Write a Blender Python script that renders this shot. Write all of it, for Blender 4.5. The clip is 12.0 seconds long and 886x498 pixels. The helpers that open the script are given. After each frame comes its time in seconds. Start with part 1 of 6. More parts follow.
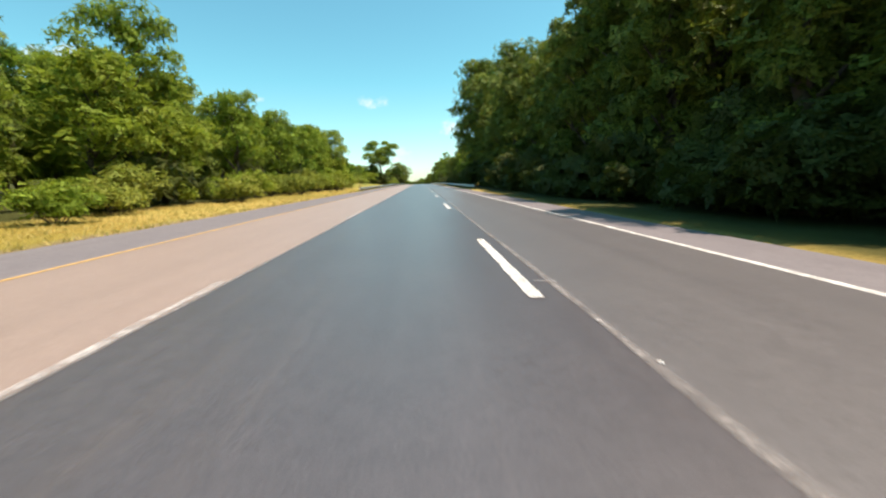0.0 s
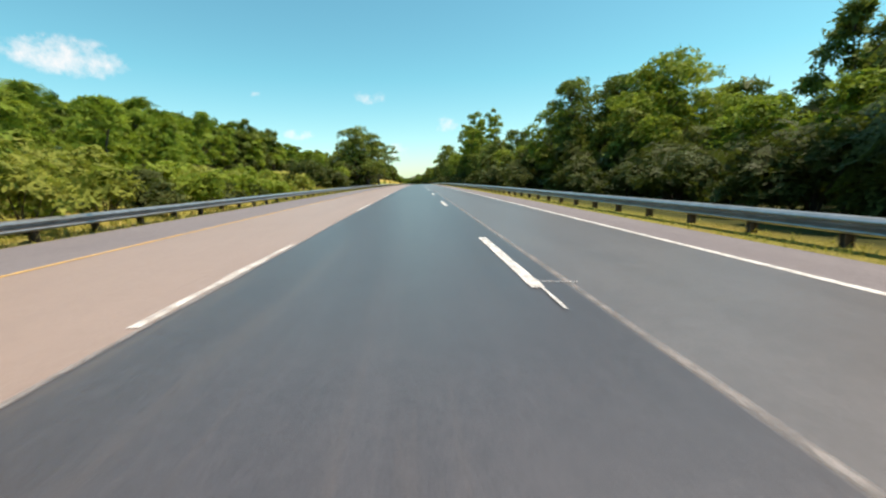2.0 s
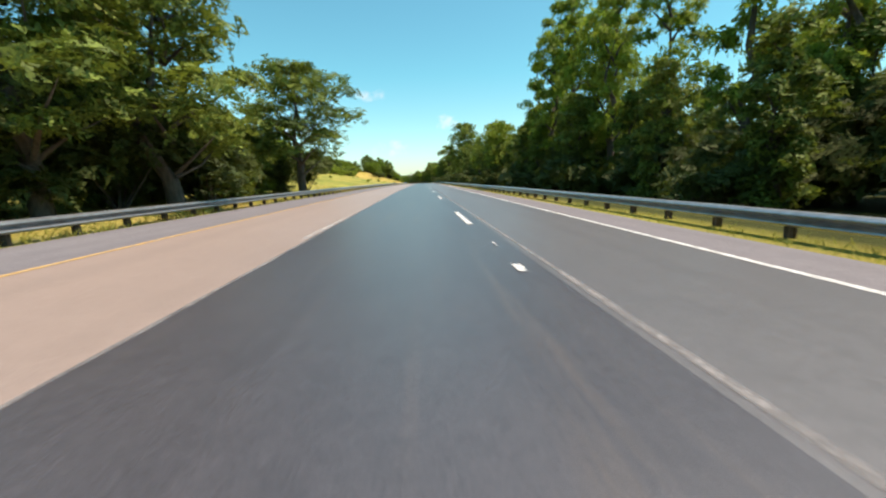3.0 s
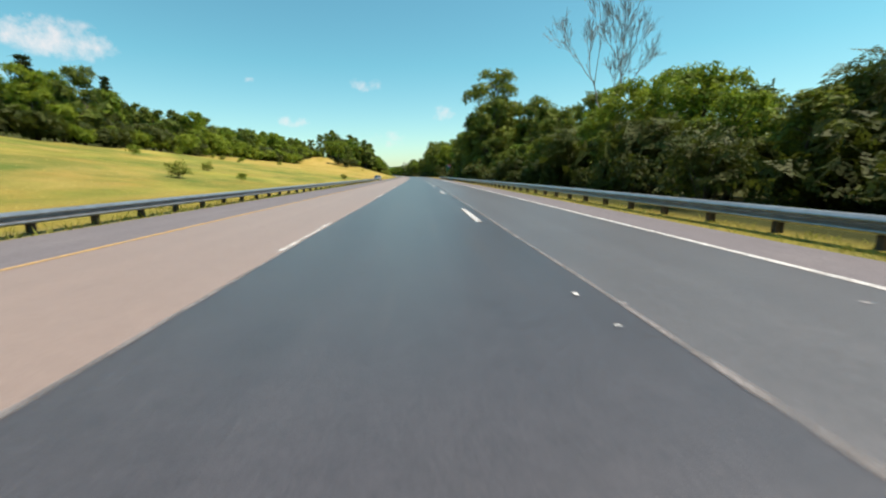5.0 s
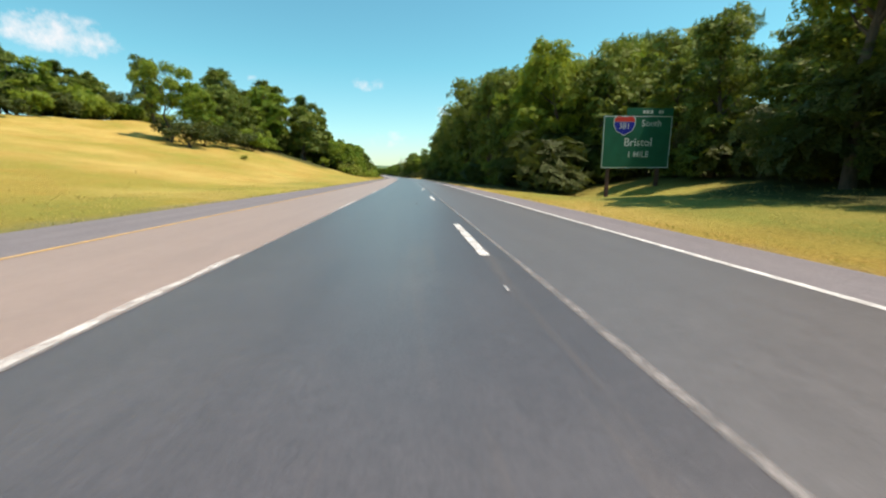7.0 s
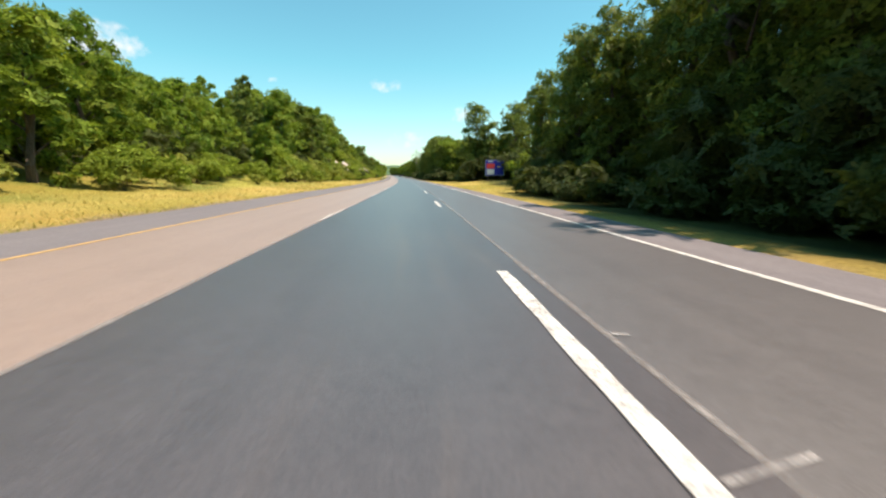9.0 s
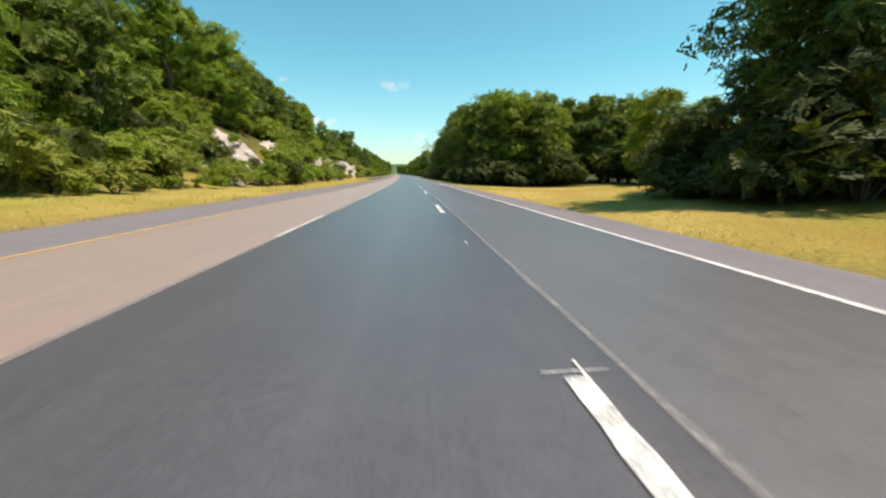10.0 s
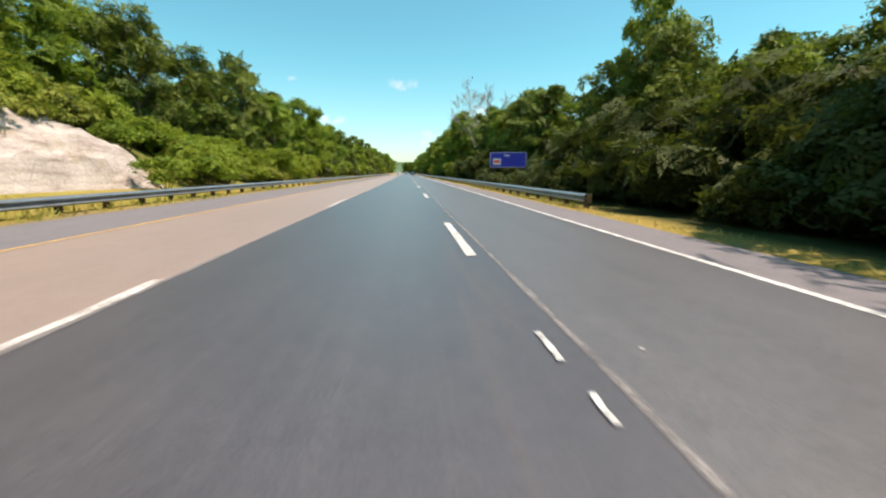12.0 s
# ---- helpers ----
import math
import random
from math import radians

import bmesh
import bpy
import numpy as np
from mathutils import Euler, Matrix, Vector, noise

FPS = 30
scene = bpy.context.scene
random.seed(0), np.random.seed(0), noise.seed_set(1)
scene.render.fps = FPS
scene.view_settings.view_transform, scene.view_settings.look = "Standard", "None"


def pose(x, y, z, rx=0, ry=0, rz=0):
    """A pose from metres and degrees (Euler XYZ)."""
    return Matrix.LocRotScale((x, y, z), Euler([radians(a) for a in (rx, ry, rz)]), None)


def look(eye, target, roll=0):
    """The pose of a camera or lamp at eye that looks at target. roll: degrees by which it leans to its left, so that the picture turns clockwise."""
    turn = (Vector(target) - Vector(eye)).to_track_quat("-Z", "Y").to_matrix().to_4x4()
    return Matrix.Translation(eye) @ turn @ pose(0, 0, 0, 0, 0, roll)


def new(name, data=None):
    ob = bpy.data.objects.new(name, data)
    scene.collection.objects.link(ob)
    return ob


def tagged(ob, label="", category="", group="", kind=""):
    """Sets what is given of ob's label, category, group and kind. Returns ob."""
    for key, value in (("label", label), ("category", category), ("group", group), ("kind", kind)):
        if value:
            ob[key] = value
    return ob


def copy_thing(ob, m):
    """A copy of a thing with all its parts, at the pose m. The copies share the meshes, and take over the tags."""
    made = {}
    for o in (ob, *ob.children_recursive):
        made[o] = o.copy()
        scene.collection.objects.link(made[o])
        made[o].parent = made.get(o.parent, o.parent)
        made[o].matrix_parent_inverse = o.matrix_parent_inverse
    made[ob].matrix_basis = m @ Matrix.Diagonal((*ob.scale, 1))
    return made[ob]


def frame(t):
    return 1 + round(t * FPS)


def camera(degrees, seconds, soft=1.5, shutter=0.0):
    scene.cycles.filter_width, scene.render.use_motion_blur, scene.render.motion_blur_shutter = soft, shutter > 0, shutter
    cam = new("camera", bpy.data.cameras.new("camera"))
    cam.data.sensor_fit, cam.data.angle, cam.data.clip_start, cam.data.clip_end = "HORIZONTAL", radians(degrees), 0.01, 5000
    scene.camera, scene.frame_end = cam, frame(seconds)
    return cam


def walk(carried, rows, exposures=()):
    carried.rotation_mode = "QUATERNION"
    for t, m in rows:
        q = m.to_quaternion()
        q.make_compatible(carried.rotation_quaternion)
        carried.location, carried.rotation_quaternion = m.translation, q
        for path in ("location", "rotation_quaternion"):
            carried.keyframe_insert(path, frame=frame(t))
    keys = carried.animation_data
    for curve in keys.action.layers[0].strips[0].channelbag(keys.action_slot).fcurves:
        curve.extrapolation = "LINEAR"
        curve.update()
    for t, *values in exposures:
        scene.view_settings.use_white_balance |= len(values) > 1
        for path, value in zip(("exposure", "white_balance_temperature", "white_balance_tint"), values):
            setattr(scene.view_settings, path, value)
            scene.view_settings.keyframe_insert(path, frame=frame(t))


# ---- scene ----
# A highway between woods, driven along at speed.
# ---- camera ----
cam = camera(96.48, 12.0, soft=2.2, shutter=0.02)
WALK = [  # seconds, x, y, z, pitch, heading, lean
    (0.00, 0.380, 0.000, 0.629, -9.02, -2.59, -2.25),
    (0.50, 0.292, 19.733, 0.931, -8.87, -2.96, -2.02),
    (1.00, 0.174, 39.461, 1.221, -9.08, -2.95, -1.80),
    (1.50, 0.038, 59.183, 1.499, -9.20, -3.15, -1.76),
    (2.00, -0.092, 78.900, 1.744, -9.48, -3.17, -1.73),
    (2.50, -0.177, 98.613, 1.936, -9.71, -3.28, -1.68),
    (3.00, -0.178, 118.320, 2.074, -9.83, -3.24, -1.63),
    (3.50, -0.107, 138.021, 2.159, -10.09, -3.31, -1.50),
    (4.00, 0.050, 157.715, 2.198, -10.43, -3.45, -1.37),
    (4.50, 0.256, 177.401, 2.201, -10.75, -3.63, -1.25),
    (5.00, 0.455, 197.081, 2.168, -10.98, -3.80, -1.12),
    (5.50, 0.585, 216.755, 2.100, -11.02, -3.92, -1.05),
    (6.00, 0.718, 236.422, 2.008, -11.06, -3.94, -0.97),
    (6.50, 0.804, 256.087, 1.914, -10.97, -4.05, -0.67),
    (7.00, 0.849, 275.756, 1.817, -10.90, -3.76, -0.37),
    (7.50, 0.619, 295.426, 1.717, -10.80, -3.38, -0.25),
    (8.00, 0.159, 315.095, 1.609, -10.74, -2.83, -0.13),
    (8.50, -0.503, 334.760, 1.480, -10.74, -2.18, -0.13),
    (9.00, -1.346, 354.420, 1.331, -10.78, -1.49, -0.14),
    (9.50, -2.346, 374.072, 1.161, -10.91, -0.80, -0.24),
    (10.00, -3.510, 393.711, 0.985, -10.94, -0.22, -0.34),
    (10.50, -4.883, 413.332, 0.840, -11.08, 0.30, -0.42),
    (11.00, -6.473, 432.933, 0.726, -10.94, 0.63, -0.49),
    (11.50, -8.197, 452.517, 0.644, -10.98, 0.86, -0.25),
    (12.00, -10.139, 472.076, 0.588, -11.06, 0.79, -0.01),
]


def eye_pose(x, y, z, pitch, heading, lean):
    return pose(x, y, z, 0, 0, heading) @ pose(0, 0, 0, 90 + pitch) @ pose(0, 0, 0, 0, 0, lean)


EXPOSURE = [(0, 0.74, 7450, 20), (1.2, 0.64, 7450, 20), (2.0, 0.54, 7450, 20), (2.5, 0.46, 7250, 20), (3.0, 0.60, 7250, 20), (5.0, 0.32, 7250, 20), (5.5, 0.40, 7250, 20), (6.0, 0.48, 7250, 20), (7.0, 0.49, 7250, 20), (8.8, 0.71, 7550, 20), (9.3, 0.60, 7400, 20), (10.0, 0.46, 7250, 20), (10.5, 0.44, 7250, 20), (11.0, 0.56, 7250, 20), (11.5, 0.63, 7350, 20), (12.0, 0.62, 7350, 20)]
walk(cam, [(r[0], eye_pose(*r[1:])) for r in WALK], EXPOSURE)

# ---- sky and sun ----
SUN_TURN = radians(102)      # clockwise from straight ahead
SUN_UP = radians(67)
sky_world = bpy.data.worlds.new("sky")
scene.world = sky_world
sky_world.use_nodes = True
wn = sky_world.node_tree
wn.nodes.clear()
w_out = wn.nodes.new("ShaderNodeOutputWorld")
w_bg = wn.nodes.new("ShaderNodeBackground")
w_sky = wn.nodes.new("ShaderNodeTexSky")
w_sky.sky_type = "NISHITA"
w_sky.sun_disc = False
w_sky.sun_elevation = SUN_UP
w_sky.sun_rotation = SUN_TURN
w_sky.air_density = 1.0
w_sky.dust_density = 0.6
w_sky.ozone_density = 1.0
w_bg.inputs["Strength"].default_value = 0.13
wn.links.new(w_bg.outputs[0], w_out.inputs[0])


def way_to(turn, up):
    """The direction at turn degrees left of straight ahead and up degrees over the horizon."""
    a, e = radians(turn), radians(up)
    return (-math.sin(a) * math.cos(e), math.cos(a) * math.cos(e), math.sin(e))


# small fair-weather clouds: turn, up, half width, half height (degrees), thickness
CLOUDS = [(6.2, 11.5, 2.5, 1.1, 0.5), (37.7, 13.6, 5.4, 2.2, 1.0), (45.5, 10.0, 4.0, 1.2, 0.8), (-4.5, 8.0, 2.4, 1.3, 0.6),
          (20.5, 11.5, 1.0, 0.5, 0.6), (16.0, 6.8, 2.6, 0.8, 0.45), (52.0, 22.0, 5.0, 2.0, 0.8), (-50.0, 20.0, 7.0, 2.5, 0.8), (3.0, 4.5, 4.0, 1.4, 0.35)]
w_co = wn.nodes.new("ShaderNodeTexCoord")
w_noise = wn.nodes.new("ShaderNodeTexNoise")
w_noise.inputs["Scale"].default_value = 34.0
w_noise.inputs["Detail"].default_value = 8.0
w_noise.inputs["Roughness"].default_value = 0.62
wn.links.new(w_co.outputs["Generated"], w_noise.inputs["Vector"])


def wmath(op, a, b, c=None):
    n = wn.nodes.new("ShaderNodeMath")
    n.operation = op
    for i, v in enumerate((a, b, c)):
        if v is None:
            continue
        if isinstance(v, (int, float)):
            n.inputs[i].default_value = v
        else:
            wn.links.new(v, n.inputs[i])
    return n.outputs[0]


def wdot(v):
    n = wn.nodes.new("ShaderNodeVectorMath")
    n.operation = "DOT_PRODUCT"
    n.inputs[1].default_value = v
    wn.links.new(w_co.outputs["Generated"], n.inputs[0])
    return n.outputs["Value"]


cover = None
for turn, up, hw, hh, thick in CLOUDS:
    right = wmath("DIVIDE", wdot((math.cos(radians(turn)), math.sin(radians(turn)), 0)), math.sin(radians(hw)))
    a, e = radians(turn), radians(up)
    high = wmath("DIVIDE", wdot((math.sin(a) * math.sin(e), -math.cos(a) * math.sin(e), math.cos(e))), math.sin(radians(hh)))
    front = wmath("GREATER_THAN", wdot(way_to(turn, up)), 0.5)
    r2 = wmath("ADD", wmath("MULTIPLY", right, right), wmath("MULTIPLY", high, high))
    m = wmath("MULTIPLY", wmath("SUBTRACT", 1.0, r2), front)
    m = wmath("MULTIPLY", wmath("MAXIMUM", m, 0.0), thick)
    cover = m if cover is None else wmath("MAXIMUM", cover, m)
ragged = wmath("MULTIPLY", wmath("SUBTRACT", w_noise.outputs[0], 0.56), 3.0)
shape = wmath("MINIMUM", wmath("MAXIMUM", wmath("ADD", cover, ragged), 0.0), 1.0)
cover = wmath("MULTIPLY", wmath("MULTIPLY", shape, wmath("MINIMUM", wmath("MULTIPLY", cover, 3.0), 1.0)), 0.75)
w_mix = wn.nodes.new("ShaderNodeMix")
w_mix.data_type = "RGBA"
wn.links.new(cover, w_mix.inputs[0])
w_tone = wn.nodes.new("ShaderNodeMix")      # clear summer blue
w_tone.data_type, w_tone.blend_type = "RGBA", "MULTIPLY"
w_tone.inputs[0].default_value = 1.0
w_up = wn.nodes.new("ShaderNodeSeparateXYZ")
wn.links.new(w_co.outputs["Generated"], w_up.inputs[0])
w_hue = wn.nodes.new("ShaderNodeValToRGB")
w_hue.color_ramp.elements[0].color = (0.78, 1.05, 1.00, 1)
w_hue.color_ramp.elements[1].position = 0.24
w_hue.color_ramp.elements[1].color = (0.47, 1.12, 1.00, 1)
wn.links.new(w_up.outputs[2], w_hue.inputs[0])
wn.links.new(w_hue.outputs[0], w_tone.inputs[7])
wn.links.new(w_sky.outputs[0], w_tone.inputs[6])
wn.links.new(w_tone.outputs[2], w_mix.inputs[6])
w_mix.inputs[7].default_value = (5.6, 5.8, 6.0, 1)
wn.links.new(w_mix.outputs[2], w_bg.inputs["Color"])

sun_data = bpy.data.lights.new("sun", "SUN")
sun_data.energy = 4.8
sun_data.angle = radians(0.53)
sun_data.color = (1.0, 0.93, 0.82)
sun = new("sun", sun_data)
sun.matrix_world = look((0, 0, 60), Vector((0, 0, 60)) - Vector((math.sin(SUN_TURN) * math.cos(SUN_UP), math.cos(SUN_TURN) * math.cos(SUN_UP), math.sin(SUN_UP))))

# ---- the line of the road ----
KNOT = [-20, 60, 140, 220, 300, 380, 460, 540, 700]
BEND = [0.341, -0.032, -0.283, 0.239, 0.449, 0.549, 0.332, -0.115, 0.344]      # 1 / km
GRADE = [1.62, 1.383, 0.281, -0.461, -0.516, -0.942, -0.285, -0.126, -0.119]      # per cent
STEP = 2.0
S_LINE = np.arange(-900.0, 1900.0, STEP)
_b = np.interp(S_LINE, KNOT, BEND) * 1e-3
_g = np.interp(S_LINE, KNOT, GRADE) * 1e-2
_th = np.cumsum(_b) * STEP
_th -= np.interp(0, S_LINE, _th)
_x = np.cumsum(-np.sin(_th)) * STEP
_y = np.cumsum(np.cos(_th)) * STEP
_z = np.cumsum(_g) * STEP
_x -= np.interp(0, S_LINE, _x)
_y -= np.interp(0, S_LINE, _y)
_z -= np.interp(0, S_LINE, _z)

EDGE_L, DASH_L, DASH_R, EDGE_R = -2.83, -0.975, 0.975, 2.72
SHOULDER_L, SHOULDER_R = -4.35, 3.50
SEAM = 1.135
RAIL_L, RAIL_R = -4.62, 3.98


def road_turn(s):
    return float(np.interp(s, S_LINE, _th))


def bank(u):
    """Cross fall of the pavement."""
    return -0.02 * np.maximum(0, u - DASH_R)


def at(s, u, z=0.0):
    """Points of the plan: s along the road, u to its right, z over its surface."""
    s, u = np.asarray(s, float), np.asarray(u, float)
    th = np.interp(s, S_LINE, _th)
    return np.stack(np.broadcast_arrays(np.interp(s, S_LINE, _x) + u * np.cos(th), np.interp(s, S_LINE, _y) + u * np.sin(th),
                                        np.interp(s, S_LINE, _z) + z), -1)


def ramp(x, a, b):
    t = np.clip((np.asarray(x, float) - a) / (b - a), 0, 1)
    return t * t * (3 - 2 * t)


def between(s, a, b, soft=12.0):
    return ramp(s, a - soft, a + soft) * (1 - ramp(s, b - soft, b + soft))


def wave(s, u):
    return (np.sin(s * 0.31 + u * 0.17) + np.sin(s * 0.13 - u * 0.29 + 1.3) + 0.6 * np.sin(s * 0.71 + u * 0.53 + 2.1)) / 2.6


def lie(s, u):
    """Height of the ground over the road."""
    s, u = np.broadcast_arrays(np.asarray(s, float), np.asarray(u, float))
    v = np.maximum(-u - 4.8, 0)
    r = np.maximum(u - 4.2, 0)
    left = 0.03 * v + 1.8 * between(s, 138, 180, 14) * ramp(v, 14, 30) + 0.14 * np.maximum(v - 22, 0) * (1 - ramp(v, 22, 140) * 0.7)
    meadow = between(s, 160, 356, 12)
    slope = 0.165 + 0.15 * ramp(s, 294, 330)
    left = left * (1 - meadow) + meadow * (slope * np.minimum(v, 27 - 6 * ramp(s, 296, 330)) - 0.25 * ramp(v, 0, 3.5) + 0.06 * np.maximum(v - 27, 0))
    lea = between(s, 58, 86, 9)
    left = left * (1 - lea) + lea * (0.11 * np.minimum(v, 24) + 0.06 * np.maximum(v - 24, 0))
    wood = between(s, 350, 405, 12)
    left = left * (1 - wood) + wood * (0.10 * np.minimum(v, 4) + (0.26 + 0.3 * ramp(s, 386, 408)) * np.clip(v - 4, 0, 16) + 0.1 * np.maximum(v - 20, 0))
    cut = between(s, 415, 492, 8)
    left = left * (1 - cut) + cut * (0.05 * v + (1.40 - 0.40 * ramp(s, 456, 470)) * np.clip(v - 3.2, 0, 1.7) + 0.45 * np.clip(v - 4.9, 0, 3.0) + 0.36 * np.clip(v - 7.9, 0, 13) + 0.05 * np.maximum(v - 21, 0))
    left = left * (1 - between(s, 247, 255, 4) * (1 - ramp(v, 1.7, 3.2)))
    right = -0.04 * np.minimum(r, 6) + 0.02 * np.maximum(r - 6, 0)
    mound = between(s, 272, 300, 8) + between(s, 372, 408, 10)
    right = right * (1 - mound) + mound * ((0.07 + 0.05 * between(s, 404, 424, 5)) * np.minimum(r, 5) + 0.05 * np.maximum(r - 5, 0))
    knoll = between(s, 287.5, 300, 3)
    right = right * (1 - knoll) + knoll * (-0.075 * np.minimum(r, 3.6) + 0.48 * np.clip(r - 4.0, 0, 1.7) + 0.05 * np.maximum(r - 5.7, 0))
    far = ramp(np.abs(u), 150, 900) * 5 * (0.6 + 0.4 * np.sin(s * 0.004 + u * 0.002))
    off = ramp(np.abs(u), 5.6, 9.0)
    z = np.where(u < 0, left, right) + far + 0.10 * wave(s, u) * off * (1 + 1.5 * ramp(np.abs(u), 9, 30))
    flat = (u > SHOULDER_L - 0.15) & (u < SHOULDER_R + 0.15)
    return np.where(flat, -0.05, z - 0.012) + np.where(u > 0, bank(np.minimum(u, 4.0)), 0)


# ---- materials ----
def material(name):
    m = bpy.data.materials.new(name)
    m.use_nodes = True
    nt = m.node_tree
    nt.nodes.clear()
    out = nt.nodes.new("ShaderNodeOutputMaterial")
    return m, nt, out


def node(nt, kind, **values):
    n = nt.nodes.new(kind)
    for k, v in values.items():
        n.inputs[k.replace("_", " ")].default_value = v
    return n


def mixc(nt, fac, a, b, mode="MIX"):
    n = nt.nodes.new("ShaderNodeMix")
    n.data_type, n.blend_type = "RGBA", mode
    for i, v in ((0, fac), (6, a), (7, b)):
        if isinstance(v, (int, float)):
            n.inputs[i].default_value = v
        elif isinstance(v, tuple):
            n.inputs[i].default_value = (*v, 1) if len(v) == 3 else v
        else:
            nt.links.new(v, n.inputs[i])
    return n.outputs[2]


def steps(nt, fac, stops):
    n = nt.nodes.new("ShaderNodeValToRGB")
    els = n.color_ramp.elements
    while len(els) < len(stops):
        els.new(0.5)
    for e, (p, c) in zip(els, stops):
        e.position, e.color = p, (*c, 1) if isinstance(c, tuple) else (c, c, c, 1)
    nt.links.new(fac, n.inputs[0])
    return n.outputs[0]


def noise_of(nt, scale, detail=4.0, rough=0.55, vec=None):
    n = node(nt, "ShaderNodeTexNoise", Scale=scale, Detail=detail, Roughness=rough)
    if vec is not None:
        nt.links.new(vec, n.inputs["Vector"])
    return n.outputs[0]


def world_place(nt, stretch=(1, 1, 1)):
    g = nt.nodes.new("ShaderNodeNewGeometry")
    mp = nt.nodes.new("ShaderNodeMapping")
    mp.inputs["Scale"].default_value = stretch
    nt.links.new(g.outputs["Position"], mp.inputs["Vector"])
    return mp.outputs[0]


def finish(nt, out, color, rough=0.7, metal=0.0, bump=None, strength=0.3, dist=0.01, spec=0.5):
    b = nt.nodes.new("ShaderNodeBsdfPrincipled")
    for key, v in (("Base Color", color), ("Roughness", rough), ("Metallic", metal), ("Specular IOR Level", spec)):
        if isinstance(v, tuple):
            b.inputs[key].default_value = (*v, 1)
        elif isinstance(v, (int, float)):
            b.inputs[key].default_value = v
        else:
            nt.links.new(v, b.inputs[key])
    if bump is not None:
        n = node(nt, "ShaderNodeBump", Strength=strength, Distance=dist)
        nt.links.new(bump, n.inputs["Height"])
        nt.links.new(n.outputs[0], b.inputs["Normal"])
    nt.links.new(b.outputs[0], out.inputs[0])
    return b


def along(nt):
    """The plan's own coordinates, kept with the mesh: x across the road, y along it."""
    n = nt.nodes.new("ShaderNodeUVMap")
    n.uv_map = "plan"
    return n.outputs[0]


def scaled(nt, vec, sc):
    mp = nt.nodes.new("ShaderNodeMapping")
    mp.inputs["Scale"].default_value = sc
    nt.links.new(vec, mp.inputs["Vector"])
    return mp.outputs[0]


def road_surface(name, base, dark, light, grain, streak, rough=0.85, newer=None, rust=False, spec=0.5):
    m, nt, out = material(name)
    uv = along(nt)
    fine = noise_of(nt, 90, 4, 0.75, world_place(nt))
    blot = noise_of(nt, 14, 5, 0.7, world_place(nt))
    mid = noise_of(nt, 2.2, 6, 0.6, world_place(nt))
    long = noise_of(nt, 1.0, 5, 0.55, scaled(nt, uv, (3.2, 0.035, 1)))
    thin = noise_of(nt, 1.0, 4, 0.6, scaled(nt, uv, (16.0, 0.09, 1)))
    c = mixc(nt, steps(nt, long, [(0.35, 0.0), (0.68, 1.0)]), dark, base)
    c = mixc(nt, mid, c, mixc(nt, 0.5, c, light))
    c = mixc(nt, steps(nt, thin, [(0.56, 0.0), (0.78, streak)]), c, light)
    c = mixc(nt, steps(nt, noise_of(nt, 0.22, 4, 0.6, world_place(nt)), [(0.45, 0.0), (0.7, 0.35)]), c, dark)
    if newer:           # a stretch that was laid later and is still darker
        sep = nt.nodes.new("ShaderNodeSeparateXYZ")
        nt.links.new(uv, sep.inputs[0])
        for a, z in newer:
            edge = nt.nodes.new("ShaderNodeMapRange")
            for k, v in zip((1, 2, 3, 4), (a, z, 0.0, 1.0)):
                edge.inputs[k].default_value = v
            nt.links.new(sep.outputs[1], edge.inputs[0])
            c = mixc(nt, edge.outputs[0], c, mixc(nt, 1.0, c, (0.82, 0.82, 0.84) if a < 150 else (1.22, 1.22, 1.19), "MULTIPLY"))
    if rust:            # brownish smears drawn out by the wheels
        smear = noise_of(nt, 1.0, 4, 0.6, scaled(nt, uv, (5.0, 0.30, 1)))
        where = noise_of(nt, 1.0, 2, 0.5, scaled(nt, uv, (0.7, 0.05, 1)))
        c = mixc(nt, mixc(nt, 1.0, steps(nt, smear, [(0.54, 0.0), (0.74, 0.38)]), steps(nt, where, [(0.42, 0.0), (0.6, 1.0)]), "MULTIPLY"), c, (0.155, 0.115, 0.088))
    c = mixc(nt, grain * 0.45, c, steps(nt, blot, [(0.3, 0.2), (0.7, 0.8)]), "OVERLAY")
    c = mixc(nt, grain, c, steps(nt, fine, [(0.3, 0.1), (0.7, 0.9)]), "OVERLAY")
    finish(nt, out, c, rough, 0.0, fine, 0.5, 0.004, spec)
    return m


ASPHALT = road_surface("worn_asphalt", (0.073, 0.0655, 0.0725), (0.059, 0.0525, 0.0585), (0.110, 0.098, 0.100), 0.34, 0.3, 0.36, ((60, 75), (262, 280)), True, 0.92)
SHOULDER_MAT = road_surface("shoulder_asphalt", (0.150, 0.138, 0.150), (0.12, 0.108, 0.12), (0.21, 0.185, 0.18), 0.4, 0.2, 0.9)
LANE_ASPHALT = road_surface("pale_worn_asphalt", (0.101, 0.0945, 0.100), (0.082, 0.077, 0.082), (0.15, 0.137, 0.135), 0.36, 0.3, 0.40, spec=0.85)
CONCRETE = road_surface("old_concrete", (0.272, 0.198, 0.168), (0.232, 0.171, 0.146), (0.325, 0.246, 0.214), 0.22, 0.22, 0.5, spec=0.75)


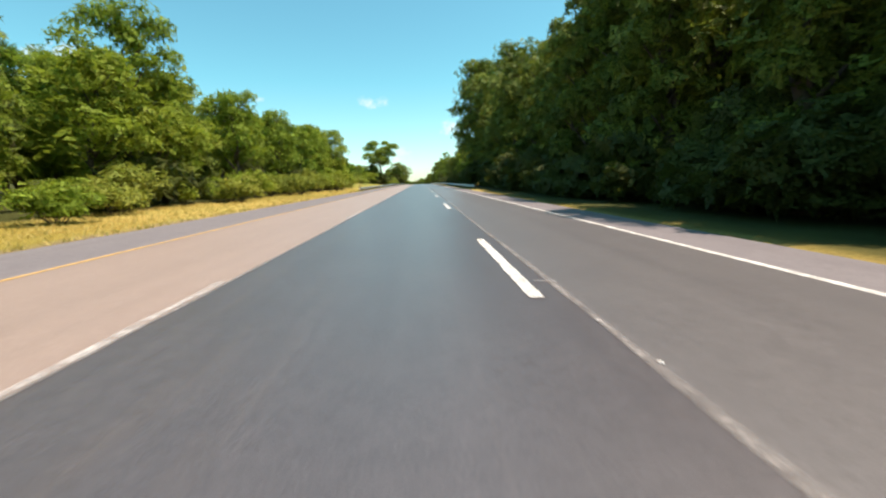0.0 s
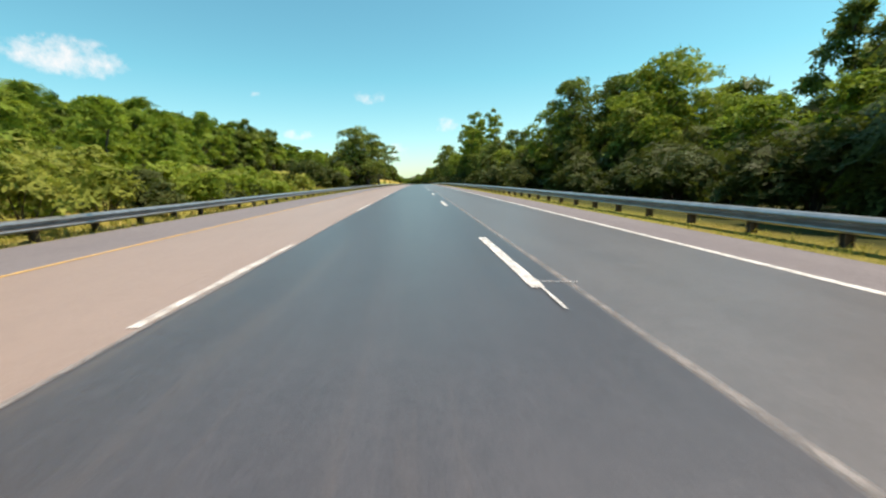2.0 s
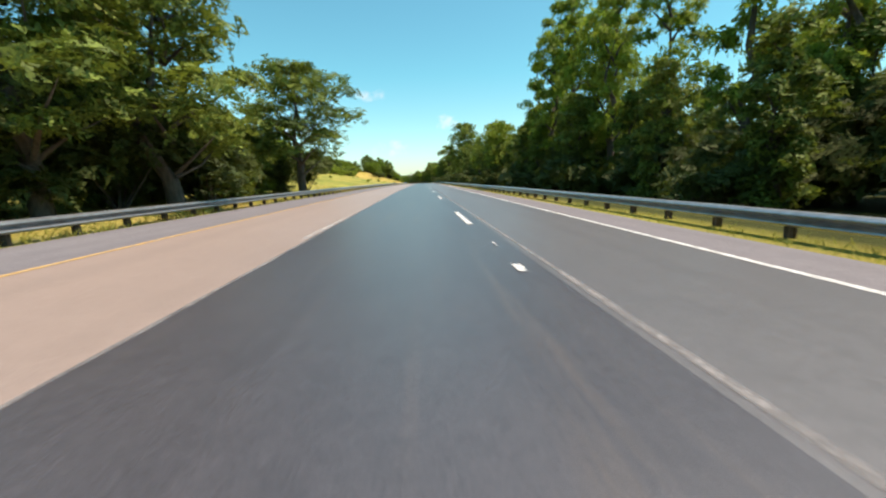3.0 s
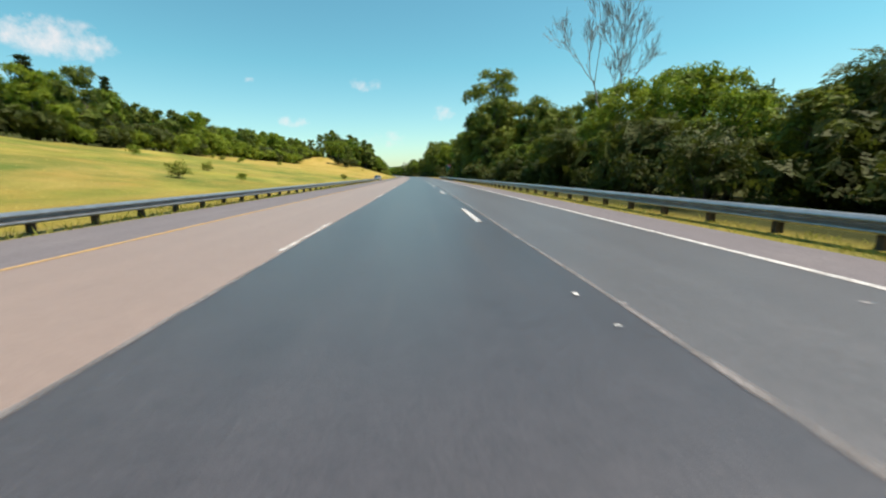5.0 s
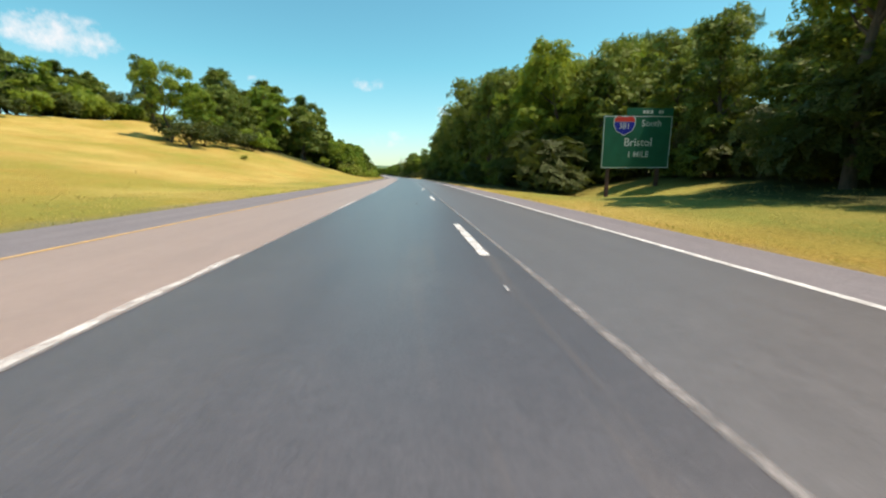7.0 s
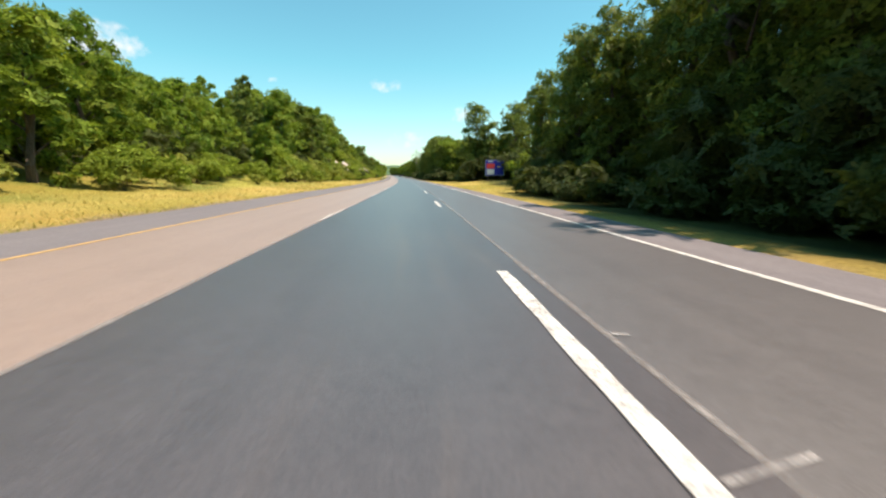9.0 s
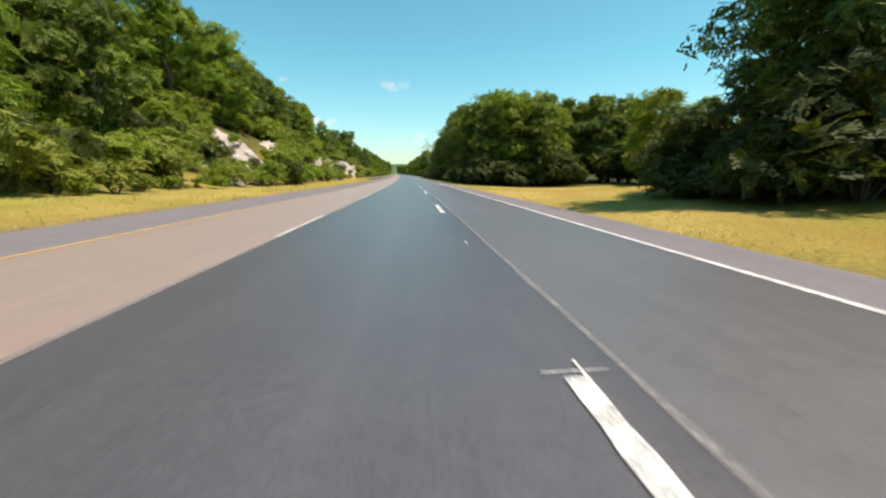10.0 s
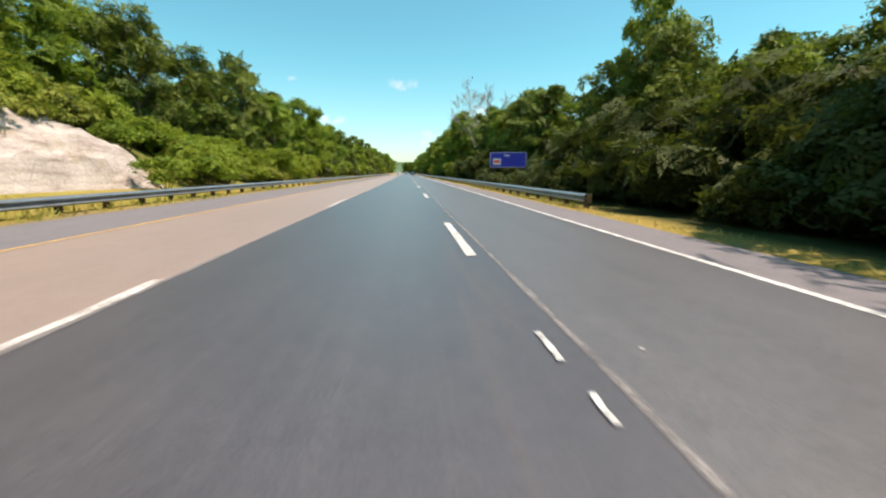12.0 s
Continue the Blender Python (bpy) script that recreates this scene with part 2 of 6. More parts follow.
def paint_mat(name, color, worn, under, soft_edge=0.0, patchy=0.3):
    m, nt, out = material(name)
    p = world_place(nt)
    w = noise_of(nt, 9, 6, 0.7, p)
    f = noise_of(nt, 70, 3, 0.7, p)
    c = mixc(nt, steps(nt, w, [(0.5 - worn * 0.25, 1.0), (0.62, 0.0)]) if worn else 0.0, color, mixc(nt, 0.6, color, under))
    c = mixc(nt, 0.2, c, steps(nt, f, [(0.3, 0.2), (0.6, 0.9)]), "OVERLAY")
    bs = finish(nt, out, c, 0.6, 0.0, f, 0.3, 0.003)
    if soft_edge:       # paint rubbed thin towards the edges and in patches
        sep = nt.nodes.new("ShaderNodeSeparateXYZ")
        nt.links.new(along(nt), sep.inputs[0])
        prof = nt.nodes.new("ShaderNodeValToRGB")
        prof.color_ramp.elements[0].color = (0, 0, 0, 1)
        prof.color_ramp.elements[1].color = (0, 0, 0, 1)
        for pos in (0.5 - 0.5 * (1 - soft_edge), 0.5 + 0.5 * (1 - soft_edge)):
            prof.color_ramp.elements.new(pos).color = (1, 1, 1, 1)
        nt.links.new(sep.outputs[0], prof.inputs[0])
        patch = steps(nt, noise_of(nt, 6, 6, 0.7, p), [(0.34, patchy), (0.6, 1.0)])
        a = mixc(nt, 1.0, prof.outputs[0], patch, "MULTIPLY")
        a = mixc(nt, 1.0, a, steps(nt, f, [(0.25, 0.35), (0.6, 1.0)]), "MULTIPLY")
        clear = nt.nodes.new("ShaderNodeBsdfTransparent")
        mx = nt.nodes.new("ShaderNodeMixShader")
        nt.links.new(a, mx.inputs[0])
        nt.links.new(clear.outputs[0], mx.inputs[1])
        nt.links.new(bs.outputs[0], mx.inputs[2])
        nt.links.new(mx.outputs[0], out.inputs[0])
    return m


WHITE_PAINT = paint_mat("white_road_paint", (0.80, 0.79, 0.77), 0.3, (0.3, 0.28, 0.27), 0.12, 0.75)
OLD_PAINT = paint_mat("scuffed_road_paint", (0.52, 0.49, 0.48), 0.6, (0.2, 0.19, 0.19), 0.45, 0.2)
YELLOW_PAINT = paint_mat("yellow_road_paint", (0.66, 0.36, 0.07), 0.4, (0.40, 0.30, 0.2), 0.2, 0.6)
SCUFFED_WHITE = paint_mat("chipped_white_paint", (0.72, 0.70, 0.68), 0.6, (0.30, 0.26, 0.23), 0.4, 0.3)
RUST_STAIN = paint_mat("rust_stain", (0.30, 0.17, 0.09), 0.5, (0.16, 0.13, 0.11), 0.6, 0.3)
SEAL = paint_mat("pale_joint_filler", (0.25, 0.232, 0.228), 0.5, (0.16, 0.148, 0.145), 0.7, 0.25)


def ground_material():
    m, nt, out = material("dry_grass_ground")
    p = world_place(nt)
    uv = along(nt)
    big = noise_of(nt, 0.09, 5, 0.6, p)
    mid = noise_of(nt, 0.8, 6, 0.65, p)
    blades = noise_of(nt, 22, 5, 0.7, scaled(nt, p, (1, 1, 0.3)))
    dry = mixc(nt, mid, (0.52, 0.375, 0.115), (0.40, 0.295, 0.085))
    green = mixc(nt, mid, (0.15, 0.18, 0.032), (0.30, 0.27, 0.05))
    c = mixc(nt, steps(nt, big, [(0.48, 0.0), (0.68, 0.9)]), dry, green)
    tone = noise_of(nt, 0.16, 4, 0.55, scaled(nt, p, (1.0, 0.7, 1.0)))
    c = mixc(nt, steps(nt, tone, [(0.46, 0.0), (0.60, 0.85)]), c, mixc(nt, mid, (0.21, 0.20, 0.036), (0.30, 0.26, 0.05)))
    sere = noise_of(nt, 0.36, 7, 0.7, scaled(nt, p, (1.1, 0.65, 1.0)))
    c = mixc(nt, steps(nt, sere, [(0.42, 0.0), (0.66, 0.75)]), c, (0.36, 0.225, 0.055))
    c = mixc(nt, steps(nt, noise_of(nt, 1.6, 6, 0.7, scaled(nt, p, (1.0, 0.6, 2.0))), [(0.50, 0.0), (0.74, 0.55)]), c, (0.29, 0.255, 0.055))
    c = mixc(nt, 0.55, c, steps(nt, blades, [(0.3, 0.12), (0.72, 0.85)]), "OVERLAY")
    sep = nt.nodes.new("ShaderNodeSeparateXYZ")
    nt.links.new(uv, sep.inputs[0])
    jit = nt.nodes.new("ShaderNodeMath")
    jit.operation = "MULTIPLY_ADD"
    nt.links.new(mid, jit.inputs[0])
    jit.inputs[1].default_value = 0.9
    nt.links.new(sep.outputs[0], jit.inputs[2])
    fac = nt.nodes.new("ShaderNodeMapRange")
    for i, v in zip((1, 2, 3, 4), (3.75, 4.25, 1.0, 0.0)):
        fac.inputs[i].default_value = v
    nt.links.new(jit.outputs[0], fac.inputs[0])
    facl = nt.nodes.new("ShaderNodeMapRange")
    for i, v in zip((1, 2, 3, 4), (-4.5, -4.1, 0.0, 1.0)):
        facl.inputs[i].default_value = v
    nt.links.new(jit.outputs[0], facl.inputs[0])
    both = nt.nodes.new("ShaderNodeMath")
    both.operation = "MULTIPLY"
    nt.links.new(fac.outputs[0], both.inputs[0])
    nt.links.new(facl.outputs[0], both.inputs[1])
    dirt = mixc(nt, blades, (0.16, 0.12, 0.085), (0.30, 0.235, 0.17))
    c = mixc(nt, both.outputs[0], c, dirt)
    lush = nt.nodes.new("ShaderNodeAttribute")
    lush.attribute_name = "lush"
    tuft = steps(nt, noise_of(nt, 0.35, 5, 0.65, scaled(nt, p, (0.8, 0.6, 1.0))), [(0.36, 0.2), (0.62, 1.0)])
    clump = noise_of(nt, 0.22, 6, 0.62, scaled(nt, p, (1.0, 0.62, 1.0)))
    sward = mixc(nt, steps(nt, clump, [(0.45, 0.0), (0.62, 1.0)]), (0.085, 0.140, 0.030), (0.38, 0.35, 0.075))
    sward = mixc(nt, 0.3, sward, mixc(nt, blades, (0.13, 0.17, 0.03), (0.33, 0.33, 0.07)))
    c = mixc(nt, mixc(nt, 1.0, lush.outputs["Color"], tuft, "MULTIPLY"), c, sward)
    # dark woodland floor; on the right verge this colour also paints the tree shade
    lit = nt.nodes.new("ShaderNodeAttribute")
    lit.attribute_name = "litter_shade"
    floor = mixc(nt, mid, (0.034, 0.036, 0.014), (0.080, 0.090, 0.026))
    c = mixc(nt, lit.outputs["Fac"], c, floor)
    finish(nt, out, c, 0.95, 0.0, blades, 0.9, 0.06, 0.1)
    return m


GROUND = ground_material()


def leaf_material(name, a, b, c, through_light=0.35, gaps=0.0):
    m, nt, out = material(name)
    g = nt.nodes.new("ShaderNodeNewGeometry")
    o = nt.nodes.new("ShaderNodeObjectInfo")
    isl = g.outputs["Random Per Island"]
    col = mixc(nt, isl, a, b)
    col = mixc(nt, steps(nt, o.outputs["Random"], [(0.35, 0.0), (0.95, 0.6)]), col, c)
    col = mixc(nt, steps(nt, noise_of(nt, 0.33, 3, 0.6, world_place(nt)), [(0.42, 0.0), (0.72, 0.75)]), col, c)
    if gaps:            # leaflets within a sprig differ in tone
        col = mixc(nt, steps(nt, noise_of(nt, gaps * 1.4, 2.0, 0.6, world_place(nt)), [(0.46, 0.0), (0.56, 0.6)]), col, tuple(0.7 * v for v in a))
    d = nt.nodes.new("ShaderNodeBsdfPrincipled")
    d.inputs["Roughness"].default_value = 0.65
    d.inputs["Specular IOR Level"].default_value = 0.18
    t = nt.nodes.new("ShaderNodeBsdfTranslucent")
    nt.links.new(col, d.inputs["Base Color"])
    nt.links.new(mixc(nt, 0.35, col, (0.20, 0.27, 0.02)), t.inputs["Color"])
    mx = nt.nodes.new("ShaderNodeMixShader")
    mx.inputs[0].default_value = through_light
    nt.links.new(d.outputs[0], mx.inputs[1])
    nt.links.new(t.outputs[0], mx.inputs[2])
    shader = mx.outputs[0]
    if gaps:            # each sprig is ragged: leaflets with gaps between them
        hole = steps(nt, noise_of(nt, gaps * 1.15, 2.0, 0.6, world_place(nt)), [(0.465, 0.0), (0.50, 1.0)])
        clear = nt.nodes.new("ShaderNodeBsdfTransparent")
        cut = nt.nodes.new("ShaderNodeMixShader")
        nt.links.new(hole, cut.inputs[0])
        nt.links.new(clear.outputs[0], cut.inputs[1])
        nt.links.new(shader, cut.inputs[2])
        shader = cut.outputs[0]
    nt.links.new(shader, out.inputs[0])
    return m


LEAF = leaf_material("broad_leaves", (0.090, 0.160, 0.018), (0.27, 0.385, 0.046), (0.34, 0.385, 0.048), 0.45, 12.0)
LEAF_DARK = leaf_material("dark_leaves", (0.056, 0.086, 0.022), (0.205, 0.275, 0.046), (0.25, 0.285, 0.044), 0.28, 12.0)
# the undergrowth's shade is put into this darker leaf colour
LEAF_SHADE = leaf_material("shade_dark_leaves", (0.030, 0.046, 0.014), (0.070, 0.094, 0.022), (0.095, 0.110, 0.024), 0.22, 17.0)
NEEDLE = leaf_material("pine_needles", (0.022, 0.040, 0.016), (0.05, 0.075, 0.025), (0.05, 0.07, 0.02), 0.15, 12.0)
BLADE = leaf_material("grass_blades", (0.66, 0.50, 0.19), (0.48, 0.39, 0.13), (0.46, 0.39, 0.12), 0.4)
VERGE = leaf_material("verge_grass", (0.22, 0.25, 0.045), (0.40, 0.37, 0.09), (0.42, 0.36, 0.09), 0.4)
WEED = leaf_material("green_weeds", (0.13, 0.18, 0.03), (0.32, 0.36, 0.065), (0.37, 0.37, 0.07), 0.4, 13.0)


def simple(name, base, spread, rough=0.7, metal=0.0, scale=8.0, bump=0.2, stretch=(1, 1, 1), spec=0.5):
    m, nt, out = material(name)
    p = scaled(nt, world_place(nt), stretch)
    n = noise_of(nt, scale, 6, 0.6, p)
    f = noise_of(nt, scale * 9, 3, 0.6, p)
    lo = tuple(v * (1 - spread) for v in base)
    hi = tuple(min(1.0, v * (1 + spread)) for v in base)
    c = mixc(nt, steps(nt, n, [(0.3, 0.0), (0.7, 1.0)]), lo, hi)
    c = mixc(nt, 0.15, c, f, "OVERLAY")
    finish(nt, out, c, rough, metal, f, bump, 0.004, spec)
    return m


BARK = simple("bark", (0.085, 0.065, 0.048), 0.5, 0.95, 0, 5, 0.8, (3, 3, 0.6))
DEAD_WOOD = simple("dead_wood", (0.30, 0.26, 0.23), 0.3, 0.95, 0, 6, 0.5, (3, 3, 0.6))
GALVANISED = simple("galvanised_steel", (0.40, 0.405, 0.42), 0.22, 0.36, 0.8, 6, 0.1)
POST_STEEL = simple("rusty_post_steel", (0.10, 0.075, 0.06), 0.4, 0.8, 0.3, 14, 0.3)
SIGN_POST = simple("brown_sign_post", (0.10, 0.055, 0.05), 0.3, 0.7, 0.2, 10, 0.2)
SIGN_GREEN = simple("sign_green_sheeting", (0.004, 0.105, 0.062), 0.12, 0.45, 0, 3, 0.03)
SIGN_BLUE = simple("sign_blue_sheeting", (0.010, 0.022, 0.30), 0.12, 0.45, 0, 3, 0.03)
SIGN_WHITE = simple("sign_white_sheeting", (0.50, 0.55, 0.55), 0.08, 0.5, 0, 6, 0.03)
SIGN_RED = simple("sign_red_sheeting", (0.62, 0.05, 0.04), 0.1, 0.45, 0, 6, 0.03)
SIGN_YELLOW = simple("sign_yellow_sheeting", (0.62, 0.48, 0.06), 0.1, 0.45, 0, 6, 0.03)
ALUMINIUM = simple("sign_aluminium_back", (0.5, 0.5, 0.5), 0.1, 0.5, 0.8, 4, 0.03)


def rock_material():
    m, nt, out = material("pale_cut_rock")
    p = world_place(nt)
    strata = noise_of(nt, 1.6, 7, 0.65, scaled(nt, p, (0.5, 0.5, 2.4)))
    fine = noise_of(nt, 14, 6, 0.7, p)
    crack = node(nt, "ShaderNodeTexVoronoi", Scale=1.3)
    crack.feature = "DISTANCE_TO_EDGE"
    nt.links.new(mixc(nt, 0.35, p, noise_of(nt, 1.5, 4, 0.6, p)), crack.inputs["Vector"])
    c = steps(nt, strata, [(0.28, (0.17, 0.125, 0.10)), (0.44, (0.38, 0.315, 0.282)), (0.64, (0.52, 0.455, 0.415)), (0.8, (0.31, 0.235, 0.18))])
    c = mixc(nt, 0.4, c, steps(nt, fine, [(0.3, 0.2), (0.7, 0.85)]), "OVERLAY")
    c = mixc(nt, steps(nt, crack.outputs["Distance"], [(0.0, 0.28), (0.02, 0.0)]), c, (0.08, 0.07, 0.055))
    moss = steps(nt, noise_of(nt, 0.7, 6, 0.7, p), [(0.52, 0.0), (0.68, 0.7)])
    c = mixc(nt, moss, c, mixc(nt, fine, (0.15, 0.12, 0.04), (0.36, 0.28, 0.085)))
    finish(nt, out, c, 0.9, 0.0, fine, 0.8, 0.05, 0.3)
    return m


ROCK = rock_material()
FAR_WOODS = simple("distant_woods", (0.085, 0.135, 0.075), 0.45, 0.95, 0.0, 0.05, 0.0, spec=0.0)
CAR_SILVER = simple("silver_car_paint", (0.50, 0.52, 0.53), 0.03, 0.28, 0.55, 3, 0.01)
CAR_BLUE = simple("blue_car_paint", (0.02, 0.055, 0.13), 0.05, 0.3, 0.2, 3, 0.01)
CAR_DARK = simple("dark_car_paint", (0.03, 0.035, 0.04), 0.05, 0.3, 0.3, 3, 0.01)
CAR_WHITE = simple("white_car_paint", (0.70, 0.70, 0.70), 0.03, 0.3, 0.0, 3, 0.01)
CAR_GLASS = simple("tinted_car_glass", (0.012, 0.05, 0.075), 0.1, 0.06, 0.0, 3, 0.0, spec=0.9)
RUBBER = simple("tyre_rubber", (0.02, 0.02, 0.02), 0.2, 0.85, 0.0, 20, 0.2)
ALLOY = simple("wheel_alloy", (0.55, 0.55, 0.56), 0.1, 0.35, 0.9, 10, 0.05)
TAIL_RED = simple("red_lamp_lens", (0.55, 0.02, 0.03), 0.1, 0.2, 0.0, 10, 0.02)
LAMP_CLEAR = simple("clear_lamp_lens", (0.6, 0.62, 0.64), 0.1, 0.15, 0.0, 10, 0.02)
TRIM_BLACK = simple("black_trim", (0.015, 0.015, 0.016), 0.1, 0.55, 0.0, 10, 0.05)
MARKER_YELLOW = simple("yellow_marker_sheeting", (0.42, 0.26, 0.03), 0.1, 0.5, 0.0, 10, 0.02)


# ---- helpers for meshes ----
def put(name, bm, mat, parent=None, smooth=False):
    me = bpy.data.meshes.new(name)
    bm.to_mesh(me)
    bm.free()
    me.materials.append(mat)
    if smooth:
        me.polygons.foreach_set("use_smooth", np.ones(len(me.polygons), bool))
    ob = new(name, me)
    if parent is not None:
        ob.parent = parent
    return ob


def part(name, bm, mat, parent, label="", smooth=False):
    ob = put(name, bm, mat, parent, smooth)
    if label:
        ob["label"] = label
    return ob


def mesh_of(name, verts, faces, mat, smooth=False, plan=None):
    me = bpy.data.meshes.new(name)
    me.from_pydata([tuple(v) for v in verts], [], faces)
    me.materials.append(mat)
    if plan is not None:
        lay = me.uv_layers.new(name="plan")
        idx = np.empty(len(me.loops), int)
        me.loops.foreach_get("vertex_index", idx)
        lay.data.foreach_set("uv", np.asarray(plan, np.float32)[idx].ravel())
    if smooth:
        me.polygons.foreach_set("use_smooth", np.ones(len(me.polygons), bool))
    me.update()
    return me


def loose_mesh(name, corners, mat):
    """Loose faces; corners has the shape (n, corners of a face, 3)."""
    n, q = corners.shape[:2]
    me = bpy.data.meshes.new(name)
    me.vertices.add(q * n)
    me.vertices.foreach_set("co", np.asarray(corners, np.float32).ravel())
    me.loops.add(q * n)
    me.loops.foreach_set("vertex_index", np.arange(q * n, dtype=np.int32))
    me.polygons.add(n)
    me.polygons.foreach_set("loop_start", np.arange(0, q * n, q, dtype=np.int32))
    me.materials.append(mat)
    me.update(calc_edges=True)
    return me


def empty(name, s=None, u=0.0, z=0.0, turn=0.0):
    ob = new(name)
    ob.empty_display_size = 0.2
    if s is not None:
        p = at(s, u, z)
        ob.matrix_world = Matrix.Translation(Vector(p)) @ pose(0, 0, 0, 0, 0, math.degrees(road_turn(s)) + turn)
    return ob


def box(bm, x0, x1, y0, y1, z0, z1, bevel=0.0):
    r = bmesh.ops.create_cube(bm, size=1.0)
    bmesh.ops.transform(bm, verts=r["verts"], matrix=Matrix.Translation(((x0 + x1) / 2, (y0 + y1) / 2, (z0 + z1) / 2)) @ Matrix.Diagonal((x1 - x0, y1 - y0, z1 - z0, 1)))
    if bevel:
        ed = {e for v in r["verts"] for e in v.link_edges}
        bmesh.ops.bevel(bm, geom=list(ed), offset=bevel, segments=2, affect="EDGES", profile=0.6)


def box_bm(*a, bevel=0.0):
    bm = bmesh.new()
    box(bm, *a, bevel=bevel)
    return bm


def sheet(name, ss, uu, zf, mat, thick=0.0):
    """A ribbon of ground between the stations ss and the offsets uu."""
    ss, uu = np.asarray(ss, float), np.asarray(uu, float)
    S, U = np.meshgrid(ss, uu, indexing="ij")
    V = at(S, U, zf(S, U)).reshape(-1, 3)
    n = len(uu)
    f = [(i * n + j, i * n + j + 1, (i + 1) * n + j + 1, (i + 1) * n + j) for i in range(len(ss) - 1) for j in range(n - 1)]
    return new(name, mesh_of(name, V, f, mat, True, np.stack([U.ravel(), S.ravel()], -1)))


# ---- ground and road ----
ROAD_S = np.concatenate([np.arange(-880, -40, 20.0), np.arange(-40, 620, 2.0), np.arange(620, 1880, 10.0)])
g_s = np.concatenate([np.arange(-880, -58, 20.0), np.arange(-58, 640, 1.5), np.arange(640, 1880, 12.0)])
g_u = np.concatenate([[-1600, -1100, -700, -450, -300, -200, -150, -115, -90], np.arange(-75, -30, 3.0), np.arange(-30, -13, 1.0), np.arange(-13, -4.6, 0.45),
                      [-4.45, -4.2, 0, 3.3, 3.62], np.arange(3.9, 9, 0.6), np.arange(9, 30, 2.0), np.arange(30, 76, 6.0), [90, 115, 150, 200, 300, 450, 700, 1100, 1600]])
ground = tagged(sheet("ground", g_s, g_u, lie, GROUND), "dry yellow grass verge rising into green banks", "ground", kind="structure")


def litter_shade(s, u):
    """Share of woodland leaves and moss, and painted verge shade, instead of grass."""
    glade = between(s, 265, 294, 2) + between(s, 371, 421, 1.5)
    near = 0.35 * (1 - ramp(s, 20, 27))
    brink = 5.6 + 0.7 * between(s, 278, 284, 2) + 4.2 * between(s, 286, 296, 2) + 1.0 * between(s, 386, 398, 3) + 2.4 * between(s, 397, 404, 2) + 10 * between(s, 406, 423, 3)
    # set close to the shoulder, so tree shade is coloured into the verge
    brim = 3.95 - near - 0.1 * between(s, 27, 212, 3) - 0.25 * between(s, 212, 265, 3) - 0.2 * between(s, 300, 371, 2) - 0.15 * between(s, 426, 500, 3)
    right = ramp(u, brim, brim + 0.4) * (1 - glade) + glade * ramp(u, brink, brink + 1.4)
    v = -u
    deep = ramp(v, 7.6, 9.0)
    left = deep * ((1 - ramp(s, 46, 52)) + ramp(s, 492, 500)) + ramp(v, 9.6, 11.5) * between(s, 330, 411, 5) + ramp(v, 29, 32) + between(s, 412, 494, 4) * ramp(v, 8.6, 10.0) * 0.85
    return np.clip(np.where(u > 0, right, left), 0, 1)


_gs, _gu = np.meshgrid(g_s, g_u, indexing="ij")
ground.data.attributes.new("litter_shade", "FLOAT", "POINT").data.foreach_set("value", litter_shade(_gs, _gu).ravel().astype(np.float32))

lush_share = np.where(_gu < 0, np.maximum(between(_gs, 48, 254, 14) * np.maximum(ramp(-_gu, 6.0, 8.5), 0.45), 0.9 * (between(_gs, 484, 500, 4) * ramp(-_gu, 5.6, 6.5) + between(_gs, 338, 412, 6) * ramp(-_gu, 6.2, 7.6)) + 0.45 * between(_gs, 262, 336, 8) * (1 - ramp(-_gu, 6.5, 9.0))), 0.8 * between(_gs, 266, 300, 4) * ramp(_gu, 4.0, 5.4) + 0.5 * between(_gs, 372, 396, 6) * ramp(_gu, 5.5, 8) + 0.6 * between(_gs, 28, 214, 3))
ground.data.attributes.new("lush", "FLOAT", "POINT").data.foreach_set("value", lush_share.ravel().astype(np.float32))


def flat_z(h):
    return lambda s, u: bank(u) + h


road = tagged(sheet("road", ROAD_S, [DASH_L, -0.3, 0.35, SEAM], flat_z(0.0), ASPHALT), "worn dark grey asphalt of the middle lane", "road", kind="structure")
tagged(sheet("road_right_lane", ROAD_S, [SEAM, 1.6, 2.2, 2.75], flat_z(0.0), LANE_ASPHALT), "paler worn grey asphalt of the driving lane", "road", kind="structure")
lane = tagged(sheet("road_concrete_lane", ROAD_S, [EDGE_L - 0.06, -2.0, -1.5, DASH_L], flat_z(0.0), CONCRETE), "pinkish old concrete passing lane", "road", kind="structure")
tagged(sheet("shoulder_left", ROAD_S, [SHOULDER_L, -3.6, EDGE_L - 0.06], flat_z(-0.004), SHOULDER_MAT), "grey asphalt shoulder beside the concrete lane", "shoulder", kind="structure")
tagged(sheet("shoulder_right", ROAD_S, [2.75, 3.1, SHOULDER_R], flat_z(-0.004), SHOULDER_MAT), "grey asphalt shoulder beside the driving lane", "shoulder", kind="structure")


